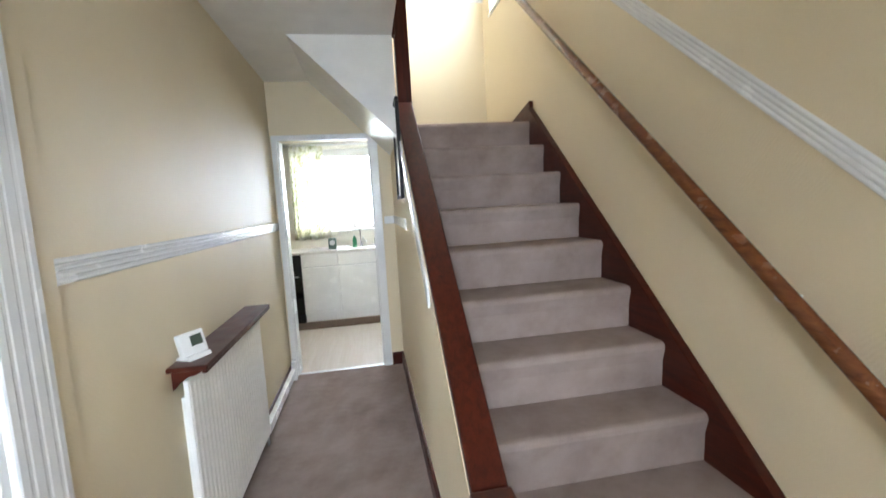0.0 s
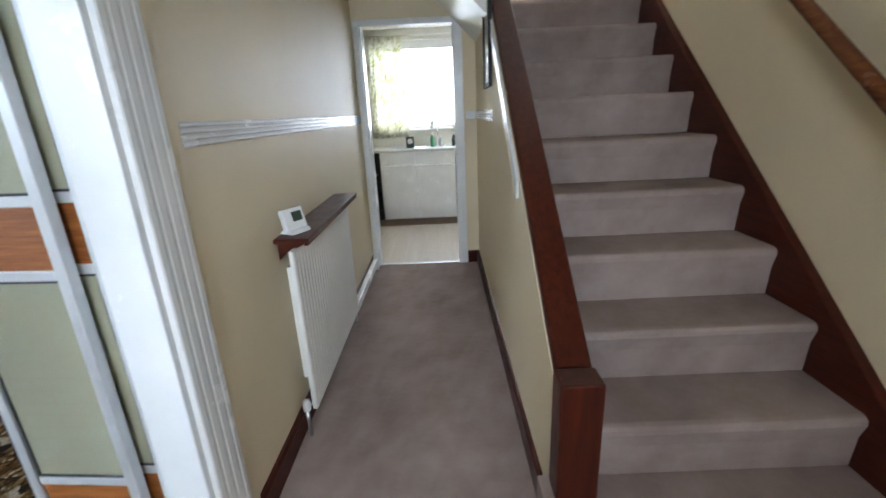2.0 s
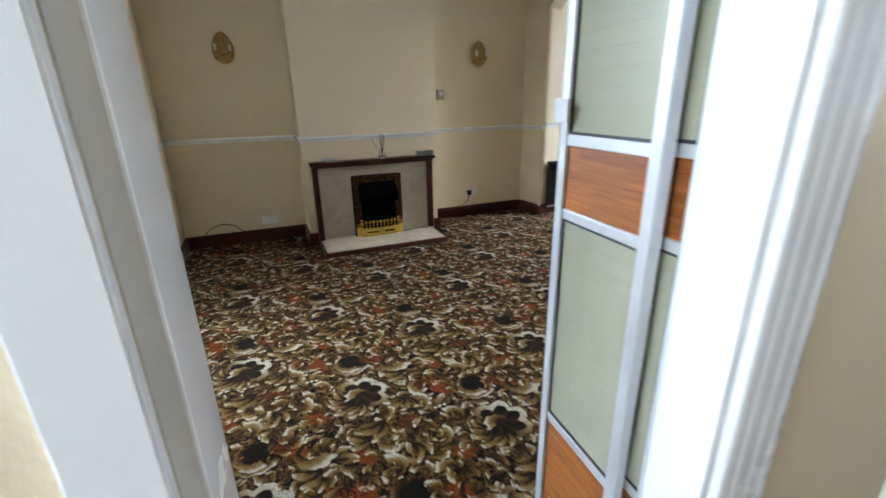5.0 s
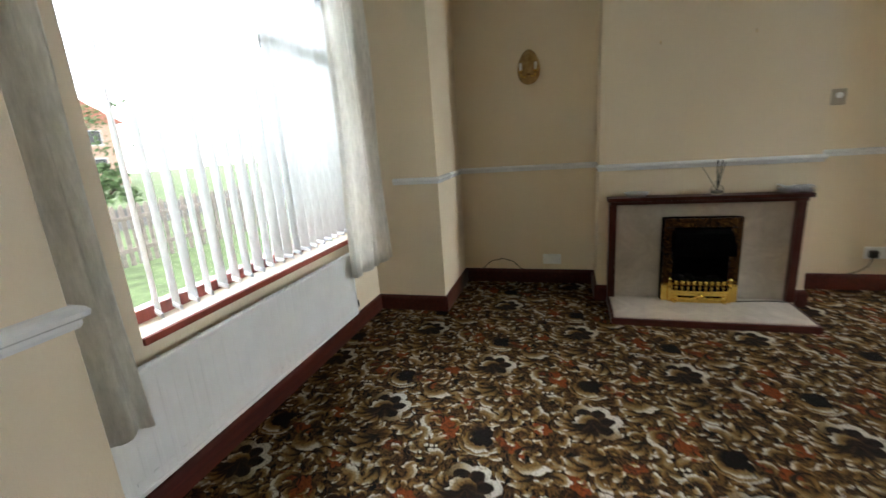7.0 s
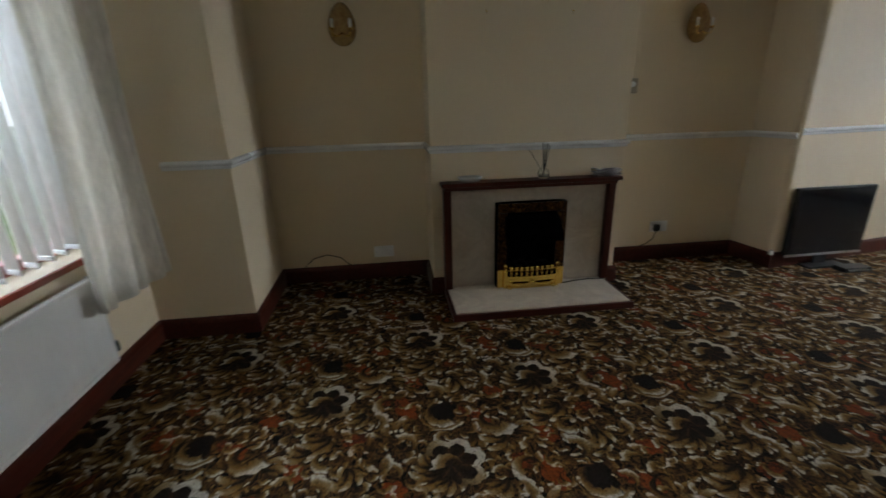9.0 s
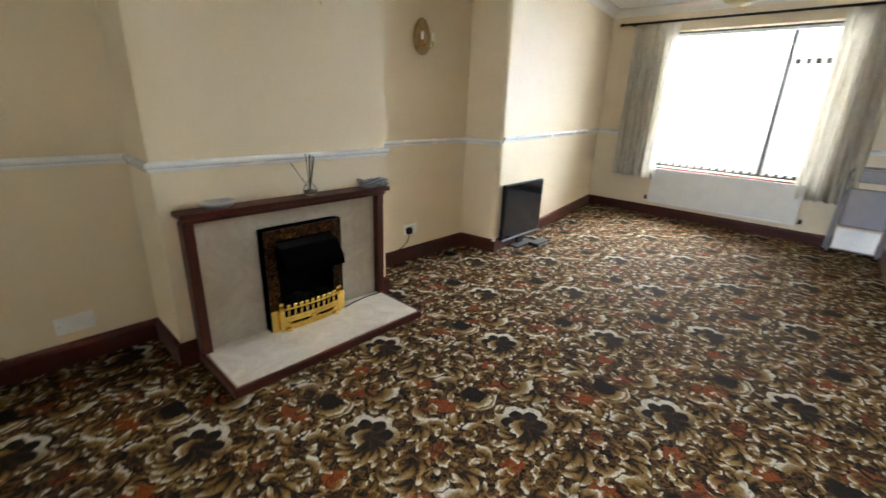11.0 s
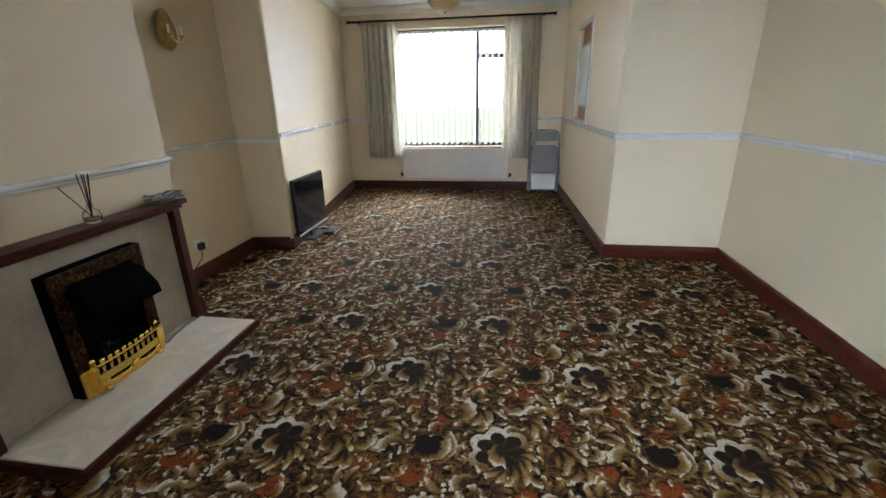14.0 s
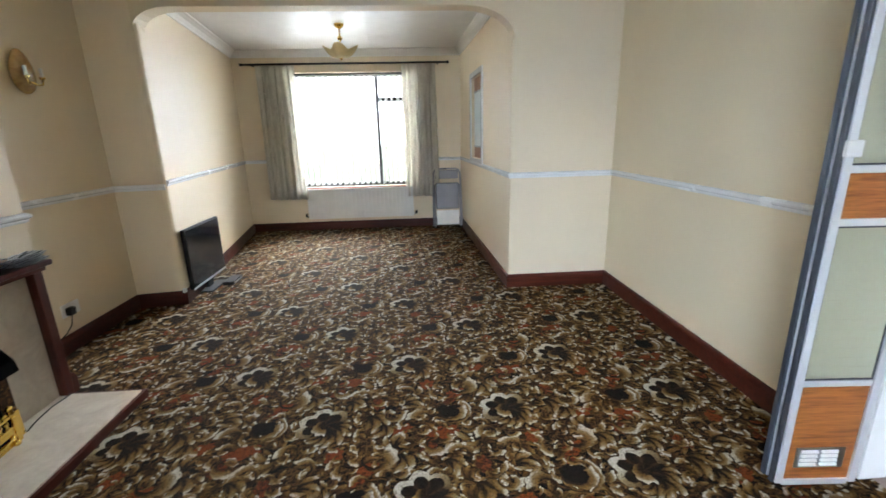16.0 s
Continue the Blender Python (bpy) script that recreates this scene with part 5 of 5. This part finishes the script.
def base_unit(x0, x1, group):
    u = thing("base_cabinet", "white kitchen base cabinet with a drawer front above its door", "cabinet", group=group)
    part("carcass", box(x0, x1, 5.565, KY - 0.01, 0.10, 0.868, 0.002), M_WHITE, u)
    part("door", box(x0 + 0.002, x1 - 0.002, 5.543, 5.563, 0.15, 0.70, 0.003), M_WHITE, u)
    part("drawer_front", box(x0 + 0.002, x1 - 0.002, 5.543, 5.563, 0.712, 0.862, 0.003), M_WHITE, u)
    part("grip", box(x0 + 0.002, x1 - 0.002, 5.553, 5.565, 0.700, 0.712), M_STEEL, u)
    part("plinth", box(x0, x1, 5.60, 5.62, 0.0, 0.10), M_WHITE, u)


for a, b in ((-0.12, 0.33), (0.33, 0.83), (0.83, 1.33)):
    base_unit(a, b, "kitchen base cabinets")
ov = thing("built_in_oven", "black built-in appliance beside the cabinets", "oven")
part("case", box(-0.72, -0.125, 5.56, KY - 0.01, 0.0, 0.868, 0.003), M_BLACK, ov)
part("door", box(-0.72, -0.125, 5.535, 5.558, 0.12, 0.60, 0.004), M_SCREEN, ov, "black glass door")
part("door_handle", tube([(-0.68, 5.515, 0.60), (-0.16, 5.515, 0.60)], 0.008, 8), M_STEEL, ov)
for s in (-0.66, -0.18):
    part("handle_post", tube([(s, 5.515, 0.60), (s, 5.54, 0.59)], 0.006, 8), M_STEEL, ov)
single("worktop", box(-0.75, 1.75, 5.53, KY, 0.868, 0.90, 0.004), plain("pale_worktop", (0.62, 0.60, 0.56, 1), 0.3, vary=0.12, scale=40), "pale speckled kitchen worktop", "worktop")
# a flat dark brown strip along the foot of the cabinets
mat = single("kitchen_floor_strip", box(-0.45, 1.3, 5.22, 5.53, 0.0, 0.010, 0.004), plain("brown_strip", srgb(92, 74, 62), 0.9, bump=0.4), "dark brown strip on the kitchen floor before the cabinets", "mat")
sink = thing("kitchen_sink", "stainless steel sink with a tap under the window", "sink", (0.42, 5.82, 0.90))
part("rim", box(-0.45, 0.45, -0.22, 0.22, 0.0, 0.008, 0.003), M_STEEL, sink)
part("bowl", box(0.05, 0.40, -0.16, 0.16, 0.006, 0.010, 0.002), M_CHROME, sink)
part("tap", tube([(0.2, 0.19, 0.0), (0.2, 0.19, 0.20), (0.2, 0.15, 0.25), (0.2, 0.08, 0.25), (0.2, 0.05, 0.22)], 0.011, 10), M_CHROME, sink, smooth=True)
for s in (-1, 1):
    part("tap_lever", tube([(0.2 + s * 0.06, 0.19, 0.0), (0.2 + s * 0.06, 0.19, 0.05), (0.2 + s * 0.09, 0.17, 0.06)], 0.008, 8), M_CHROME, sink, smooth=True)
rad_ = thing("kitchen_radio", "small dark green clock on the worktop", "clock", (0.27, 5.66, 0.90))
part("body", box(-0.05, 0.05, -0.03, 0.03, 0.0, 0.15, 0.012), plain("dark_green_plastic", (0.01, 0.05, 0.03, 1), 0.3), rad_)
part("face", lathe([(0.034, 0), (0.034, 0.003), (0, 0.004)], turns=18), M_PLASTIC, rad_).matrix_basis = pose(0, -0.03, 0.09, 90, 0, 0)
for x, h, c in ((0.55, 0.17, (0.05, 0.28, 0.12, 1)), (0.66, 0.13, (0.6, 0.6, 0.55, 1)), (0.83, 0.16, (0.04, 0.06, 0.05, 1))):
    bt = thing("bottle", "small bottle beside the kitchen sink", "bottle", (x, 5.70 + 0.1 * (x - 0.5), 0.908))
    part("body", lathe([(0, 0), (0.026, 0), (0.028, 0.01), (0.028, h * 0.62), (0.012, h * 0.78), (0.011, h * 0.9), (0, h * 0.9)], turns=14), plain("bottle_plastic", c, 0.25), bt, smooth=True)
    part("cap", lathe([(0.013, 0), (0.013, h * 0.12), (0, h * 0.13)], (0, 0, h * 0.88), 12), M_PLASTIC, bt, smooth=True)
vase = thing("vase", "small pale vase with white flowers on the kitchen sill", "vase", (0.55, KY + 0.02, KW[2]))
part("pot", lathe([(0, 0), (0.03, 0), (0.04, 0.03), (0.028, 0.08), (0.032, 0.10), (0.026, 0.10), (0, 0.09)], turns=14), M_PLASTIC, vase, smooth=True)
for k in range(7):
    a = k * 0.9
    st = part("stem", tube([(0, 0, 0.08), (0.03 * math.cos(a), 0.02 * math.sin(a), 0.17)], 0.002, 5), plain("stem_green", (0.06, 0.12, 0.04, 1)), vase)
    one = bmesh.new()
    bmesh.ops.create_icosphere(one, subdivisions=2, radius=0.016)
    for q in one.verts:
        q.co = Vector((0.03 * math.cos(a), 0.02 * math.sin(a), 0.175)) + q.co * (1 + 0.3 * noise.noise(q.co * 120))
    part("bloom", one, M_PLASTIC, st, smooth=True)
M_KCURT = Nodes("leafy_curtain")
kn = M_KCURT.noise(M_KCURT.coords(), 16, 3, 0.6, 1.0)
M_KCURT = M_KCURT.set(Base_Color=M_KCURT.ramp(kn.outputs[0], [(0.45, srgb(228, 226, 216)), (0.55, srgb(210, 206, 178)), (0.64, srgb(172, 174, 138))]), Roughness=0.9, Transmission_Weight=0.0)
curtain(-0.24, 0.20, KY - 0.05, 1.02, 2.28, 6, 0.025, M_KCURT, "pale leaf-patterned kitchen curtain", "kitchen curtain", 0.1, 8)
krod = thing("curtain_rail", "white kitchen curtain rail", "curtain rail")
part("rail", tube([(-0.3, KY - 0.05, 2.285), (1.25, KY - 0.05, 2.285)], 0.008, 8), M_WHITE, krod, smooth=True)
for x in (-0.28, 1.22):
    part("bracket", box(x - 0.01, x + 0.01, KY - 0.055, KY, 2.28, 2.295), M_WHITE, krod)

# ---- outside ----
M_GRASS = plain("grass", (0.12, 0.18, 0.08, 1), 0.9, vary=0.25, scale=3, bump=0.8, grain=60)
M_ROAD = plain("asphalt", (0.07, 0.07, 0.07, 1), 0.9, vary=0.2)
M_BRICK = plain("pale_render", srgb(205, 170, 155), 0.8, vary=0.2, scale=20)
M_ROOF = plain("red_roof_tile", srgb(176, 116, 102), 0.7, vary=0.2, scale=12)
structure("ground", box(-400, 400, -400, 400, -0.45, -0.35), M_GRASS, "grass outside the windows", "ground")
structure("road", box(-60, 60, -15, -10, -0.35, -0.345), M_ROAD, "asphalt road in front of the house", "road")

# pale sheet added over the grass: glare in the rear window, as colour
structure("pavement", box(-9, 5, 6.3, 16, -0.349, -0.335), plain("added_pale_ground", (0.55, 0.54, 0.51, 1), 0.85, vary=0.1, bump=0.3), "pale ground added behind the house in place of window glare", "pavement")


def fence(y, x0, x1, top, label):
    f = thing("fence", label, "fence")
    mt = plain("fence_wood", (0.24, 0.21, 0.19, 1), 0.8, vary=0.2)
    pm = mesh_of("picket", prism([(-0.035, -0.35), (0.035, -0.35), (0.035, top - 0.05), (0.0, top), (-0.035, top - 0.05)], "y", -0.011, 0.011), mt)
    x = x0
    while x < x1:
        o = new("picket", pm)
        o.parent, o.location = f, (x, y, 0)
        x += 0.14
    for z in (-0.1, top - 0.22):
        part("fence_rail", box(x0, x1, y + 0.012, y + 0.05, z - 0.03, z + 0.03), mt, f)


fence(-6.2, -9, 1, 0.62, "weathered picket fence before the front garden")
house = thing("house", "pale rendered house with a red tiled roof across the road", "house", (-21.5, -37, -0.35))
part("wall", box(-5, 5, -4, 4, 0, 4.6), M_BRICK, house)
part("roof", prism([(-5.4, 4.6), (5.4, 4.6), (0, 7.4)], "y", -4.4, 4.4), M_ROOF, house)
for x in (-3, 0, 3):
    for z in (1.0, 3.0):
        wf = part("window", box(x - 0.6, x + 0.6, 3.98, 4.05, z, z + 1.1), M_WHITE, house)
        part("pane", box(x - 0.52, x + 0.52, 4.05, 4.07, z + 0.08, z + 1.02), M_SCREEN, wf)


def bush(at, r, h, seed, label, trunk):
    """A tree or shrub: a tapered trunk with limbs and many small leaf cards in uneven clumps."""
    rnd = random.Random(seed)
    b = thing("tree", label, "tree", at)
    bm = None
    for k in range(5):
        a = k * 1.26 + rnd.random()
        e = Vector((math.cos(a) * r * 0.5, math.sin(a) * r * 0.5, trunk + h * rnd.uniform(0.4, 0.8)))
        bm = tube([(0, 0, trunk * 0.6), (e.x * 0.4, e.y * 0.4, trunk + h * 0.2), tuple(e)], 0.035, 6, bm)
    bm = tube([(0, 0, 0), (0.02, 0, trunk * 0.5), (0, 0.02, trunk + h * 0.3)], 0.09, 8, bm)
    part("trunk", bm, plain("bark", (0.10, 0.07, 0.05, 1), 0.9), b)
    vs, fs = [], []
    clumps = [(Vector((rnd.gauss(0, 0.42) * r, rnd.gauss(0, 0.42) * r, trunk + h * rnd.uniform(0.1, 1.0))), rnd.uniform(0.2, 0.4) * r) for _ in range(26)]
    for c, cr in clumps:
        for _ in range(60):
            d = Vector((rnd.gauss(0, 1), rnd.gauss(0, 1), rnd.gauss(0, 1))).normalized() * cr * rnd.random() ** 0.4
            p, s = c + d, rnd.uniform(0.06, 0.13)
            u = Vector((rnd.gauss(0, 1), rnd.gauss(0, 1), rnd.gauss(0, 1))).normalized()
            w = u.cross(Vector((rnd.gauss(0, 1), rnd.gauss(0, 1), rnd.gauss(0, 1)))).normalized()
            i = len(vs)
            vs += [p - u * s, p + w * s * 0.5, p + u * s, p - w * s * 0.5]
            fs.append((i, i + 1, i + 2, i + 3))
    me = bpy.data.meshes.new("crown")
    me.from_pydata([tuple(v) for v in vs], [], fs)
    me.materials.append(plain("leaves", (0.08, 0.14, 0.05, 1), 0.7, vary=0.3))
    o = new("crown", me)
    o.parent = b


bush((-14.5, -21.0, -0.35), 2.2, 3.6, 3, "leafy green tree beyond the front fence", 1.2)
bush((-11.0, -14.5, -0.35), 1.0, 1.2, 7, "round green shrub beyond the front fence", 0.3)

M_SKYCARD = Nodes("bright_overcast")
em = M_SKYCARD.add("ShaderNodeEmission")
em.inputs[0].default_value, em.inputs[1].default_value = (0.95, 0.98, 1.0, 1), 5.0
M_SKYCARD.link(em.outputs[0], M_SKYCARD.out.inputs[0])
M_SKYCARD = M_SKYCARD.mat
for nm, bx in (("backdrop_front", (-120, 120, -70, -69.8, -0.35, 90)), ("backdrop_rear", (-120, 120, 75, 75.2, -0.35, 90)), ("backdrop_side", (80, 80.2, -69, 74, -0.35, 90))):
    structure(nm, box(*bx), M_SKYCARD, "bright overcast sky in the distance", "sky")
